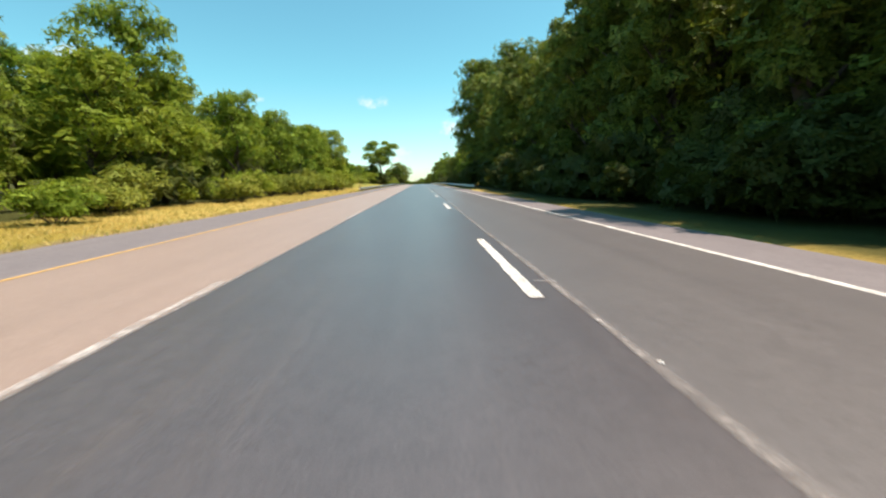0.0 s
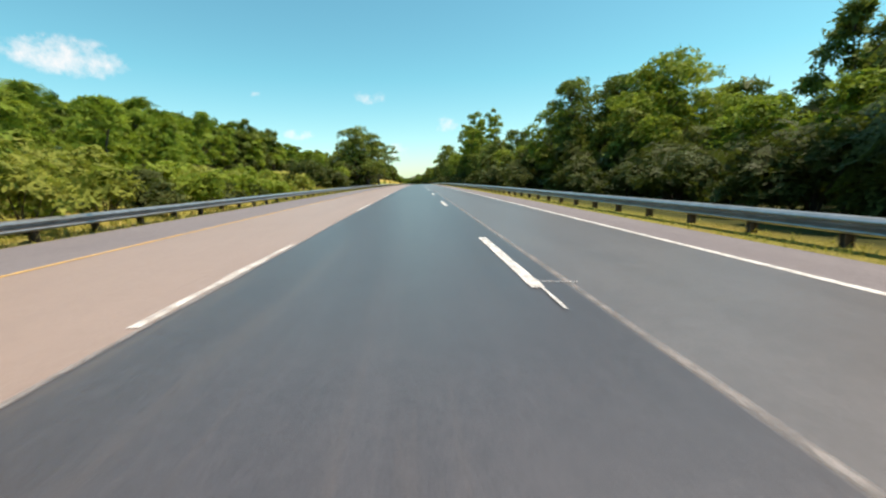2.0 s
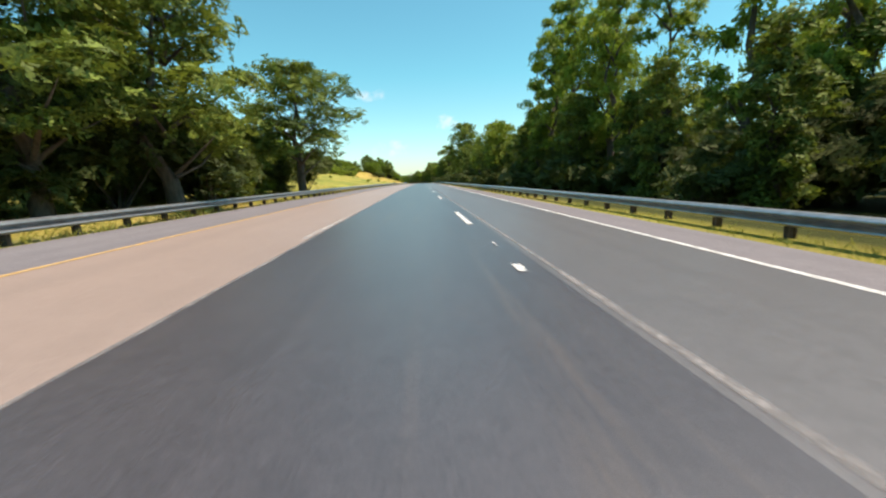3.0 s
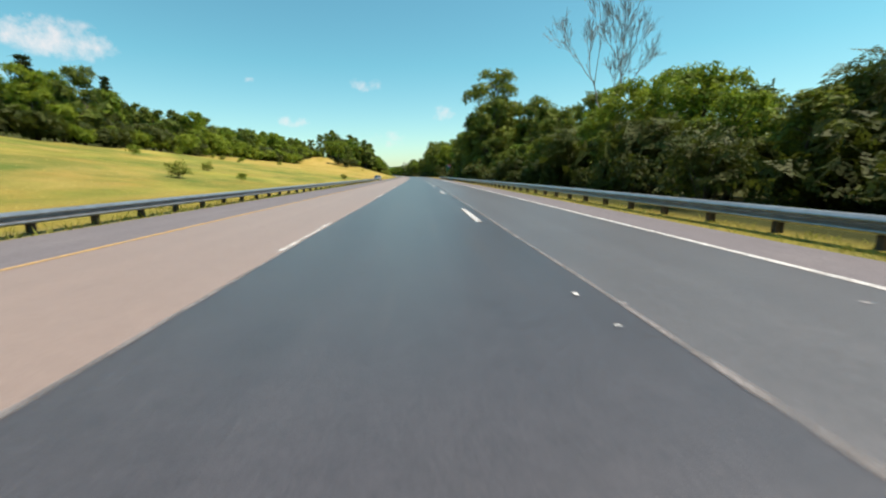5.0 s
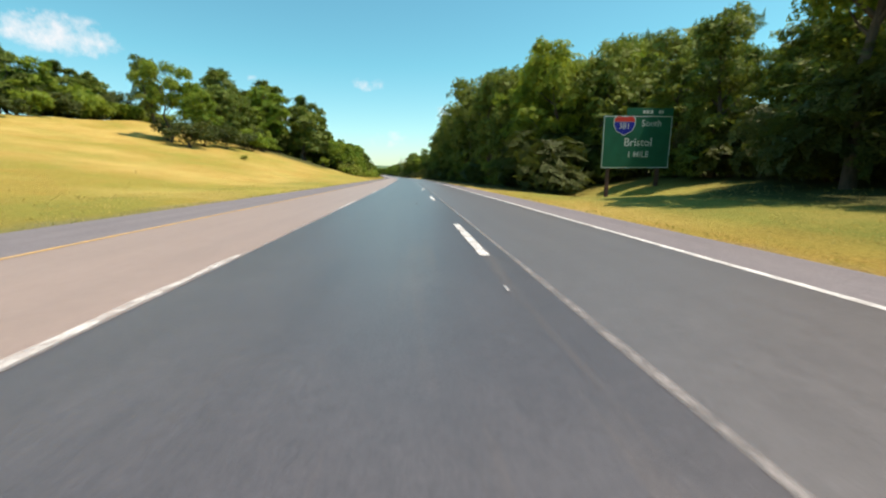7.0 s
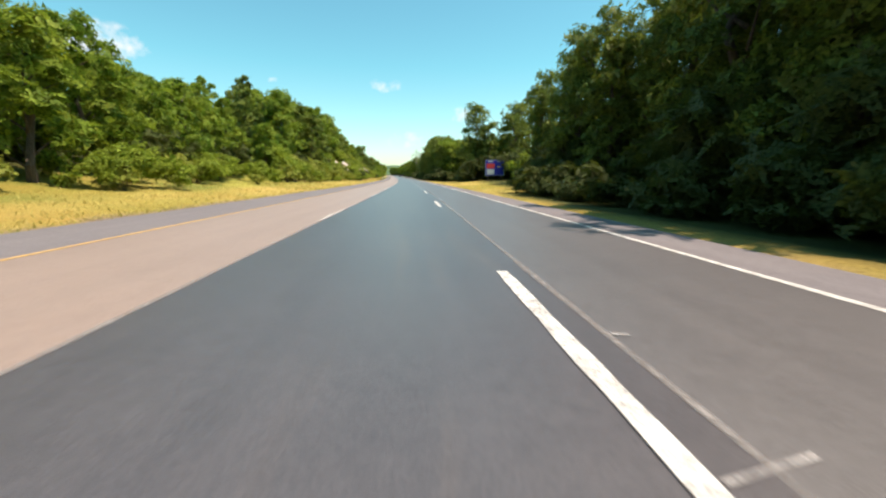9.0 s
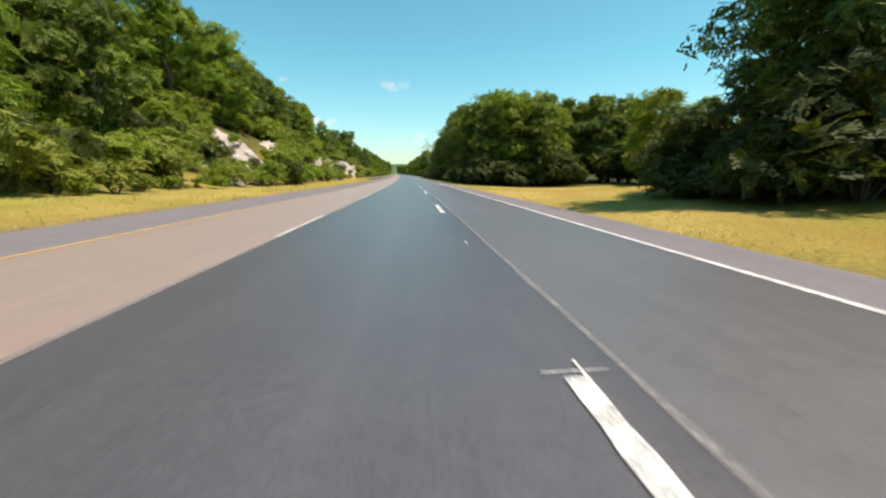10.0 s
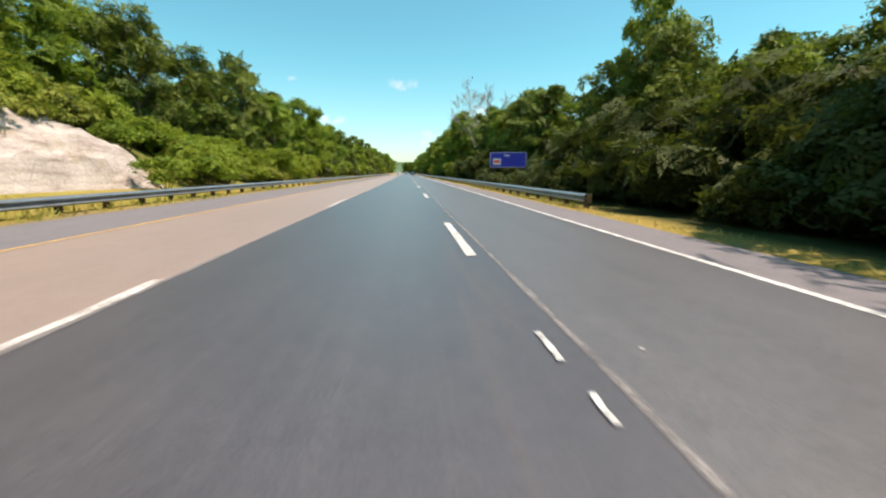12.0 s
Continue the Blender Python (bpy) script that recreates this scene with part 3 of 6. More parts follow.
def stripe(name, s0, s1, u, width, mat, h=0.004, ragged=0.0, seed=0, step=1.0):
    n = max(2, int((s1 - s0) / step) + 1)
    ss = np.linspace(s0, s1, n)
    rng = np.random.default_rng(seed)
    off = np.cumsum(rng.normal(0, ragged, n)) if ragged else np.zeros(n)
    off -= np.linspace(0, off[-1], n)
    w = width / 2 * (1 + (rng.uniform(-0.35, 0.35, n) * min(1.0, ragged / 0.003) if ragged else 0))
    S = np.repeat(ss, 2)
    U = np.stack([u + off - w, u + off + w], -1).ravel()
    V = at(S, U, bank(U) + h)
    f = [(2 * i, 2 * i + 1, 2 * i + 3, 2 * i + 2) for i in range(n - 1)]
    return new(name, mesh_of(name, V, f, mat, False, np.stack([np.tile([0.0, 1.0], n), S], -1)))


tagged(stripe("edge_line_right", -880, 1880, EDGE_R - 0.02, 0.075, WHITE_PAINT, step=2.0), "solid white edge line along the driving lane", "road marking", kind="structure")
tagged(stripe("edge_line_left", -880, 1880, EDGE_L, 0.075, YELLOW_PAINT, step=2.0), "faded yellow edge line along the concrete lane", "road marking", kind="structure")
tagged(stripe("joint_filler", -40, 620, SEAM, 0.056, SEAL, 0.003, 0.0025, 4, 0.5), "pale wavering joint filler beside the lane line", "road marking", kind="structure")
tagged(stripe("concrete_joint", -40, 620, DASH_L + 0.005, 0.05, SEAL, 0.003, 0.004, 9, 0.4), "ragged pale joint between asphalt and concrete", "road marking", kind="structure")

def paint_tick(s, u0, u1, skew):
    V = at(s + np.array([-0.008, 0.008, 0.008 + skew, skew - 0.008]), np.array([u0, u0, u1, u1]), 0.0)
    V[:, 2] += 0.007 + bank(np.array([u0, u0, u1, u1]))
    tagged(new("paint_tick", mesh_of("paint_tick", V, [(0, 3, 2, 1)], OLD_PAINT, False, [(0.1, 0), (0.9, 0), (0.9, 1), (0.1, 1)])), "thin scuffed paint tick across the lane line", "road marking", "paint ticks", "structure")


def scrap(s, u, size, width, worn):
    tagged(stripe("paint_scrap", s, s + size, u, width, OLD_PAINT if worn else WHITE_PAINT, 0.0065, 0.002, int(s * 7), max(0.02, size / 5)), "short curved scrap of white lane paint", "road marking", "paint scraps", "structure")


# stations of every lane dash, between these counted ones
DASH_N = [-6, 0, 3, 6, 8, 10, 12, 14, 17, 28, 30, 33, 35, 38, 49, 50, 54, 57, 60, 62, 65, 90]
DASH_S = [-38, 4.1, 23.7, 45.8, 60.9, 76.0, 90.0, 104.3, 125.7, 204.1, 219.0, 241.9, 257.4, 280.8, 357.0, 364.9, 394.9, 417.5, 439.8, 455.6, 477.4, 655.0]
rng = np.random.default_rng(5)
for n in range(-5, 90):
    far_end = float(np.interp(n, DASH_N, DASH_S))
    size = 2.0 + float(rng.uniform(-0.1, 0.15))
    d = stripe("lane_dash", far_end - size, far_end, DASH_R - 0.02, 0.085, WHITE_PAINT, 0.005, 0.0008, n + 10, 0.12)
    tagged(d, "white painted lane dash on dark asphalt", "road marking", "lane dashes", "structure")
    if rng.random() < 0.9 or n == 52:
        lag = float(np.interp(far_end, [20, 52, 61, 69, 83, 204, 219, 242, 281, 340, 380, 417, 477], [1.3, 0.0, -1.5, -1.0, 0.15, 1.5, 0.5, 1.5, 1.8, 2.1, 2.4, 2.2, 2.4]))
        d = stripe("lane_dash", far_end - size - lag - 0.2, far_end - lag + float(rng.uniform(-0.3, 0.2)), DASH_L - 0.035, 0.07, SCUFFED_WHITE if far_end > 195 or 55 < far_end < 100 else OLD_PAINT, 0.005, 0.006, n + 200, 0.2)
        tagged(d, "scuffed white lane dash along the concrete edge", "road marking", "lane dashes", "structure")
    unseen = 131 < far_end < 189 or 289 < far_end < 345
    if unseen and rng.random() < 0.6:
        paint_tick(far_end - (size if rng.random() < 0.5 else 0.0), 0.94, 1.16, 0.03)
    if unseen and rng.random() < 0.5:
        scrap(far_end + float(rng.uniform(0.3, 5.0)), DASH_R + float(rng.uniform(-0.04, 0.08)), float(rng.uniform(0.08, 0.3)), 0.032, n % 2)

# surveyor's ticks across the lane line: station, from offset, to offset, skew
for s, u0, u1, skew in [(2.31, 1.03, 1.16, -0.02), (21.63, 0.88, 1.08, -0.02), (33.4, 0.94, 1.14, 0.03), (60.98, 0.86, 0.99, -0.02), (81.17, 1.0, 1.22, -0.04), (96.9, 0.80, 1.0, -0.03),
                        (101.03, 1.10, 1.24, 0.03), (111.8, 0.86, 1.11, 0.01), (127.28, 1.17, 1.40, 0.05), (219.08, 0.86, 1.08, 0.02), (218.72, 0.86, 0.96, -0.02), (237.55, 1.09, 1.24, 0.02),
                        (257.42, 0.84, 1.07, 0.01), (287.63, 0.89, 1.05, -0.02), (285.74, 0.95, 1.09, -0.03), (355.11, 1.0, 1.28, 0.07), (355.9, 1.15, 1.23, -0.01), (374.93, 1.13, 1.28, 0.03),
                        (374.905, 1.18, 1.29, -0.01), (394.93, 0.85, 1.08, 0.01), (417.52, 0.86, 1.10, 0.02), (453.48, 0.94, 1.24, 0.05)]:
    paint_tick(s, u0, u1, skew)

# single marks left by the painters' crews: station, offset, length, width, worn
for s, u, size, w, worn in [(473.62, 0.985, 0.25, 0.026, 0), (473.27, 1.0, 0.15, 0.026, 0), (473.69, 1.32, 0.02, 0.022, 1), (374.87, 1.01, 0.14, 0.018, 0), (375.9, 0.99, 0.03, 0.05, 1), (414.11, 1.03, 0.18, 0.036, 0),
                            (414.25, 1.40, 0.025, 0.03, 1), (120.86, 0.96, 0.22, 0.07, 0), (121.85, 0.98, 0.25, 0.03, 1), (239.23, 0.98, 0.22, 0.06, 0), (237.46, 0.99, 0.18, 0.03, 1),
                            (257.46, 0.965, 0.16, 0.02, 0), (218.2, 2.1, 0.36, 0.14, 1), (218.3, 2.24, 0.2, 0.12, 1), (198.98, 0.985, 0.05, 0.03, 0), (198.83, 1.155, 0.03, 0.04, 1), (198.56, 0.99, 0.02, 0.03, 0), (198.77, 2.33, 0.03, 0.05, 1),
                            (99.37, 1.245, 0.025, 0.035, 1), (60.5, 1.32, 0.035, 0.04, 1), (61.0, 1.135, 0.04, 0.06, 1), (40.6, 1.11, 0.03, 0.10, 1), (223.1, 0.94, 0.8, 0.06, 0), (277.8, 0.91, 0.1, 0.02, 1), (394.88, 0.99, 0.13, 0.014, 0),
                            (397.3, 0.94, 0.3, 0.02, 1), (436.05, 1.05, 0.2, 0.03, 1), (434.3, 1.02, 0.15, 0.018, 1), (453.25, 0.955, 0.40, 0.075, 0), (411.15, 0.875, 0.12, 0.04, 1), (1.2, 1.15, 0.02, 0.02, 0), (1.6, 1.12, 0.03, 0.03, 1)]:
    scrap(s, u, size, w, worn)

# rusty drips between the wheel tracks
for s, size in ((284.85, 0.11), (284.51, 0.22), (284.33, 0.07)):
    tagged(stripe("rust_mark", s, s + size, 0.5, 0.026, RUST_STAIN, 0.004, 0.002, int(s * 9), 0.03), "orange brown rust stain on the asphalt", "stain", "rust stains", "structure")

# longer left-overs of an older lane line, thinner than the dashes
for k, (s0, s1) in enumerate([(20.1, 21.6), (39.9, 41.0), (80.66, 81.15)]):
    tagged(stripe("old_lane_strip", s0, s1, DASH_R, 0.022, OLD_PAINT if k == 1 else WHITE_PAINT, 0.006, 0.002, 950 + k, 0.1), "thin scuffed strip of old lane paint", "road marking", "paint scraps", "structure")

# ---- trees ----
def blob_points(rng, n, centre, radius):
    """Points over the upper skin of a lumpy ball, with their outward directions."""
    d = rng.normal(size=(n, 3))
    d /= np.linalg.norm(d, axis=1)[:, None]
    d[:, 2] = np.where(d[:, 2] < -0.35, -d[:, 2], d[:, 2])
    r = rng.uniform(0.30, 1.22, n)[:, None] ** 0.7
    return centre + d * r * radius, d


def leaves_at(rng, pts, outward, size, droop=0.25):
    n = len(pts)
    nrm = outward * 0.7 + rng.normal(size=(n, 3)) * 0.55 + np.array([0, 0, 0.35])
    nrm /= np.linalg.norm(nrm, axis=1)[:, None]
    a = np.cross(nrm, rng.normal(size=(n, 3)))
    a /= np.linalg.norm(a, axis=1)[:, None] + 1e-9
    b = np.cross(nrm, a)
    w = (size * rng.uniform(0.6, 1.35, n))[:, None]
    w = w * 1.28
    l = w * rng.uniform(0.8, 1.5, n)[:, None]
    tip = pts + b * l + np.array([0, 0, -droop]) * l
    return np.stack([pts - b * l * 0.45 + a * w * 0.62, tip, pts - b * l * 0.45 - a * w * 0.62], 1)


def limb(bm, p0, p1, r0, r1, sides=6, bends=3, rng=None):
    p0, p1 = Vector(p0), Vector(p1)
    ring_prev = None
    for k in range(bends + 1):
        t = k / bends
        c = p0.lerp(p1, t)
        if rng is not None and 0 < k < bends:
            c += Vector(rng.normal(size=3)) * (p1 - p0).length * 0.04
        r = r0 + (r1 - r0) * t
        ax = (p1 - p0).normalized()
        x = ax.orthogonal().normalized()
        y = ax.cross(x)
        ring = [bm.verts.new(c + (x * math.cos(6.2832 * i / sides) + y * math.sin(6.2832 * i / sides)) * r) for i in range(sides)]
        if ring_prev:
            for i in range(sides):
                bm.faces.new((ring_prev[i], ring_prev[(i + 1) % sides], ring[(i + 1) % sides], ring[i]))
        ring_prev = ring
    bm.faces.new(ring_prev)


def make_tree(seed, height, spread, low, clumps, leaves, size, mat, shape="round"):
    """A broad-leaved tree at the origin: tapered trunk with limbs, crown of many small leaves in uneven clumps."""
    rng = np.random.default_rng(seed)
    tree = empty("tree")
    bm = bmesh.new()
    lean = rng.normal(size=2) * 0.03 * height
    top = (lean[0], lean[1], height * 0.8)
    limb(bm, (0, 0, -0.15), top, 0.022 * height + 0.03, 0.012, 7, 5, rng)
    quads = []
    for k in range(clumps):
        f = (k + 0.5) / clumps
        zz = max(0.05, low + (1 - low) * (0.12 + 0.86 * f))
        if shape == "round":
            reach = math.sqrt(max(0.05, 1 - ((f - 0.42) / 0.62) ** 2))
        elif shape == "column":
            reach = 0.75 if f < 0.8 else 0.45
        else:
            reach = 0.55 + 0.6 * f if f < 0.8 else 0.75
        a = k * 2.399 + rng.uniform(-0.5, 0.5)
        d = spread * reach * rng.uniform(0.30, 0.82)
        c = np.array([math.cos(a) * d + lean[0] * zz, math.sin(a) * d + lean[1] * zz, height * zz * rng.uniform(0.94, 1.03)])
        rad = spread * rng.uniform(0.19, 0.43) * (0.75 + 0.25 * reach) * (0.8 if shape == "vase" else 1.0)
        c[2] = min(c[2], height - rad * 0.6)
        n = int(leaves / clumps * rng.uniform(0.7, 1.3))
        p, o = blob_points(rng, n, c, rad * np.array([1.05, 1.05, 0.8]))
        quads.append(leaves_at(rng, p, o, size))
        if k % 2 == 0:
            zs = max(height * low * 0.7, c[2] - d * 0.8 - 0.2)
            limb(bm, (lean[0] * zs / height, lean[1] * zs / height, zs), c, 0.008 * height, 0.008, 5, 2, rng)
    part("trunk", bm, BARK, tree, smooth=True)
    crown = new("crown", loose_mesh("crown", np.concatenate(quads), mat))
    crown.parent = tree
    return tree


def make_pine(seed, height, spread, leaves, size):
    rng = np.random.default_rng(seed)
    tree = empty("pine_tree")
    bm = bmesh.new()
    limb(bm, (0, 0, -0.15), (0, 0, height * 0.97), 0.02 * height + 0.02, 0.01, 7, 5, rng)
    quads = []
    tiers = 13
    for k in range(tiers):
        zz = height * (0.22 + 0.76 * k / tiers)
        reach = spread * (1.02 - k / tiers) * rng.uniform(0.75, 1.1)
        for j in range(6):
            a = k * 1.1 + j * 1.047 + rng.uniform(-0.3, 0.3)
            end = np.array([math.cos(a) * reach, math.sin(a) * reach, zz + rng.uniform(-0.1, 0.25) * reach])
            n = max(4, int(leaves / tiers / 6))
            t = rng.uniform(0.2, 1.05, n)[:, None]
            p = np.array([0, 0, zz]) * (1 - t) + end * t + rng.normal(size=(n, 3)) * 0.10 * spread * np.array([1, 1, 0.5])
            quads.append(leaves_at(rng, p, np.tile([0, 0, 1.0], (n, 1)), size, 0.5))
            if j % 2 == 0:
                limb(bm, (0, 0, zz), end, 0.02, 0.006, 4, 1)
    part("trunk", bm, BARK, tree, smooth=True)
    crown = new("crown", loose_mesh("crown", np.concatenate(quads), NEEDLE))
    crown.parent = tree
    return tree


def make_bush(seed, leaves, size, mat):
    """A leafy bush, one metre high and wide, branching from the ground."""
    rng = np.random.default_rng(seed)
    bush = empty("bush")
    bm = bmesh.new()
    quads = []
    for k in range(9):
        a = k * 2.399
        d = 0.42 * math.sqrt(k / 9)
        c = np.array([math.cos(a) * d, math.sin(a) * d, rng.uniform(0.25, 0.72)])
        p, o = blob_points(rng, leaves // 9, c, np.array([0.26, 0.26, 0.26]) * rng.uniform(0.8, 1.2))
        p[:, 2] = np.maximum(p[:, 2], 0.0)
        quads.append(leaves_at(rng, p, o, size))
        limb(bm, (0, 0, -0.05), c, 0.014, 0.004, 4, 2, rng)
    part("stem", bm, BARK, bush)
    crown = new("crown", loose_mesh("crown", np.concatenate(quads), mat))
    crown.parent = bush
    return bush


def make_bare_tree(seed, height):
    rng = np.random.default_rng(seed)
    tree = empty("bare_tree")
    bm = bmesh.new()

    def grow(p, d, length, r, depth):
        q = p + d * length
        limb(bm, p, q, max(r, 0.0055), max(r * 0.6, 0.0045), 5 if depth > 2 else 3, 2 if depth > 1 else 1, rng)
        if depth:
            for _ in range(4 if depth < 3 else 3):
                nd = (d + Vector(rng.normal(size=3)) * 0.34 + Vector((0, 0, 0.16))).normalized()
                grow(p.lerp(q, rng.uniform(0.6, 1.0)), nd, length * rng.uniform(0.55, 0.8), r * 0.52, depth - 1)

    grow(Vector((0, 0, -0.1)), Vector((0.02, 0.03, 1)).normalized(), height * 0.36, 0.011 * height, 6)
    part("trunk", bm, DEAD_WOOD, tree)
    return tree


SHAPES = {
    "oak": [make_tree(11 + i, 9.0, 2.7 + 0.2 * i, 0.16 + 0.04 * i, 32, 2800, 0.228, LEAF) for i in range(4)],
    "dark": [make_tree(31 + i, 10.5, 2.8 + 0.2 * i, 0.10 + 0.05 * i, 32, 3000, 0.237, LEAF_DARK) for i in range(4)],
    "edge": [make_tree(41 + i, 9.0, 2.3, -0.16, 36, 3300, 0.225, LEAF_DARK, "column") for i in range(4)],
    "slim": [make_tree(51 + i, 9.0, 1.7, 0.2, 20, 1700, 0.165, LEAF, "column") for i in range(3)],
    "elm": [make_tree(71 + i, 9.0, 3.9, 0.40, 15, 5200, 0.20, LEAF, "vase") for i in range(2)],
    "far": [make_tree(91 + i, 8.0, 2.6, 0.08, 15, 540, 0.50, LEAF) for i in range(3)],
    "far_dark": [make_tree(111 + i, 9.0, 2.6, 0.06, 15, 540, 0.52, LEAF_DARK) for i in range(3)],
    "mid": [make_tree(121 + i, 8.0, 2.5, 0.10, 24, 1250, 0.325, LEAF) for i in range(3)],
    "mid_dark": [make_tree(125 + i, 9.0, 2.5, 0.08, 24, 1250, 0.34, LEAF_DARK) for i in range(3)],
    "pine": [make_pine(131 + i, 9.5, 1.9, 2600, 0.18) for i in range(2)],
    "bush": [make_bush(151 + i, 950, 0.062, LEAF) for i in range(3)],
    # dark bushes wear the leaf colour with shade in it
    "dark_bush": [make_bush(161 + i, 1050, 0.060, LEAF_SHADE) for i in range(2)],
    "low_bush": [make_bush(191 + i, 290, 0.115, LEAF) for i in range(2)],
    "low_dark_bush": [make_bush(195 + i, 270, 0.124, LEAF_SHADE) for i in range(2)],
    "low_weed": [make_bush(198 + i, 290, 0.108, WEED) for i in range(2)],
    "weed": [make_bush(171 + i, 900, 0.058, WEED) for i in range(2)],
    "bare": [make_bare_tree(181, 7.5)],
}
LABELS = {
    "oak": ("broad-leaved tree in sunlit yellow-green summer leaf", "tree"),
    "dark": ("tall dark green woodland tree in dense leaf", "tree"),
    "edge": ("dense dark green tree leafy down to the ground", "tree"),
    "slim": ("slender light green tree at the wood's edge", "tree"),
    "elm": ("tall spreading tree with a high open crown", "tree"),
    "far": ("distant green tree of the wooded hillside", "tree"),
    "far_dark": ("distant dark green tree in the wood", "tree"),
    "mid": ("sunlit green tree on the bank", "tree"),
    "mid_dark": ("dark green tree on the bank", "tree"),
    "pine": ("dark green pine standing above the wood", "pine tree"),
    "bush": ("leafy green roadside bush on the bank", "bush"),
    "dark_bush": ("undergrowth bush at the wood's foot, shade in its dark green leaves", "bush"),
    "weed": ("pale green flowering weed clump in the grass", "weeds"),
    "bare": ("bare grey dead tree among green crowns", "tree"),
}
TALL = {"oak": 9.0, "mid": 8.0, "mid_dark": 9.0, "edge": 9.0, "dark": 10.5, "slim": 9.0, "elm": 9.0, "far": 8.0, "far_dark": 9.0, "pine": 9.5, "bush": 1.0, "dark_bush": 1.0, "weed": 1.0, "low_bush": 1.0, "low_dark_bush": 1.0, "low_weed": 1.0, "bare": 7.5}
USED = set()


def plant(kind, s, u, height, turn, wide=1.0, variant=0, sink=0.05):
    first = SHAPES[kind][variant % len(SHAPES[kind])]
    k = height / TALL[kind]
    p = at(s, u, float(lie(s, u)) - sink)
    m = Matrix.Translation(Vector(p)) @ pose(0, 0, 0, 0, 0, turn)
    if first.name in USED:
        ob = copy_thing(first, m)
    else:
        ob = first
        USED.add(first.name)
    ob.matrix_basis = m
    ob.scale = (k * wide, k * wide, k)
    tagged(ob, LABELS[kind][0], LABELS[kind][1], "roadside " + LABELS[kind][1] + "s")
    return ob


def wood(seed, kinds, s0, s1, u0, u1, count, h0, h1, gap=1.6, wide=(0.9, 1.25)):
    """Scatter trees between the stations s0 and s1 and the offsets u0 and u1, none nearer to another than gap."""
    rng = np.random.default_rng(seed)
    placed = []
    for _ in range(count * 8):
        if len(placed) >= count:
            break
        s, u = rng.uniform(s0, s1), rng.uniform(u0, u1)
        if any((s - a) ** 2 + (u - b) ** 2 < gap * gap for a, b in placed):
            continue
        placed.append((s, u))
        plant(str(rng.choice(kinds)), s, u, float(rng.uniform(h0, h1)), float(rng.uniform(0, 360)), float(rng.uniform(*wide)), int(rng.integers(0, 9)))


def thicket(name, label, category, plots):
    """Woods too far or too dense to count, as one object. Each plot: seed, kinds, s0, s1, u0, u1, count, h0, h1, gap."""
    cos, sizes, mats, slot = [], [], [], {}
    for seed, kinds, s0, s1, u0, u1, count, h0, h1, gap in plots:
        rng = np.random.default_rng(seed)
        placed = []
        for _ in range(count * 8):
            if len(placed) >= count:
                break
            s, u = rng.uniform(s0, s1), rng.uniform(u0, u1)
            if any((s - a) ** 2 + (u - b) ** 2 < gap * gap for a, b in placed):
                continue
            placed.append((s, u))
            kind = str(rng.choice(kinds))
            first = SHAPES[kind][int(rng.integers(0, len(SHAPES[kind])))]
            k = rng.uniform(h0, h1) / TALL[kind]
            wide, a = k * rng.uniform(0.9, 1.25), rng.uniform(0, 6.28)
            base = at(s, u, float(lie(s, u)) - 0.05)
            for child in first.children:
                if child.name.startswith(("trunk", "stem")) and kind.endswith("bush"):
                    continue
                me = child.data
                co = np.empty(len(me.vertices) * 3, np.float32)
                me.vertices.foreach_get("co", co)
                co = co.reshape(-1, 3)
                idx = np.empty(len(me.loops), np.int32)
                me.loops.foreach_get("vertex_index", idx)
                tot = np.empty(len(me.polygons), np.int32)
                me.polygons.foreach_get("loop_total", tot)
                start = np.empty(len(me.polygons), np.int32)
                me.polygons.foreach_get("loop_start", start)
                tri = [start[tot == 3][:, None] + np.arange(3)]
                tri += [start[tot == 4][:, None] + np.array(k3) for k3 in ((0, 1, 2), (0, 2, 3))]
                quad = co[idx[np.concatenate(tri)]]
                x = (quad[..., 0] * math.cos(a) - quad[..., 1] * math.sin(a)) * wide + base[0]
                y = (quad[..., 0] * math.sin(a) + quad[..., 1] * math.cos(a)) * wide + base[1]
                cos.append(np.stack([x, y, quad[..., 2] * k + base[2]], -1))
                m = me.materials[0]
                mats.append(np.full(len(quad), slot.setdefault(m.name, len(slot)), np.int32))
    me = loose_mesh(name, np.concatenate(cos), bpy.data.materials[next(iter(slot))])
    for m in list(slot)[1:]:
        me.materials.append(bpy.data.materials[m])
    me.polygons.foreach_set("material_index", np.concatenate(mats))
    return tagged(new(name, me), label, category, kind="stuff")


# right side, the trees that stand at the wood's edge
wood(1, ["dark"], -8, 42, 7.8, 10, 13, 8.8, 10.8, 3.0, (0.85, 1.0))
wood(2, ["dark", "oak"], 53, 69, 7.6, 9.6, 8, 4.8, 6.0, 2.3, (0.85, 1.05))
plant("dark", 43.5, 8.0, 11.6, 10, 0.9, 0)
plant("dark", 46.8, 7.4, 14.0, 80, 0.85, 2)
plant("dark", 49.3, 8.4, 14.0, 150, 0.85, 1)
plant("dark", 51.6, 10.6, 11.5, 20, 0.95, 0)
plant("dark", 54.5, 11.6, 9.0, 70, 1.0, 1)
plant("dark", 48.5, 12.0, 12.0, 210, 1.1, 3)
plant("dark", 46.0, 10.4, 11.0, 300, 1.1, 0)
plant("dark", 190.6, 7.4, 10.6, 50, 0.8, 2)
plant("dark", 187.5, 8.6, 10.0, 150, 0.8, 1)
wood(4, ["dark"], 69, 79, 8.2, 10.2, 6, 6.8, 7.8, 2.2, (0.85, 1.05))
wood(5, ["dark", "oak"], 93, 104, 7.4, 9.6, 6, 4.2, 5.2, 1.8, (0.95, 1.2))
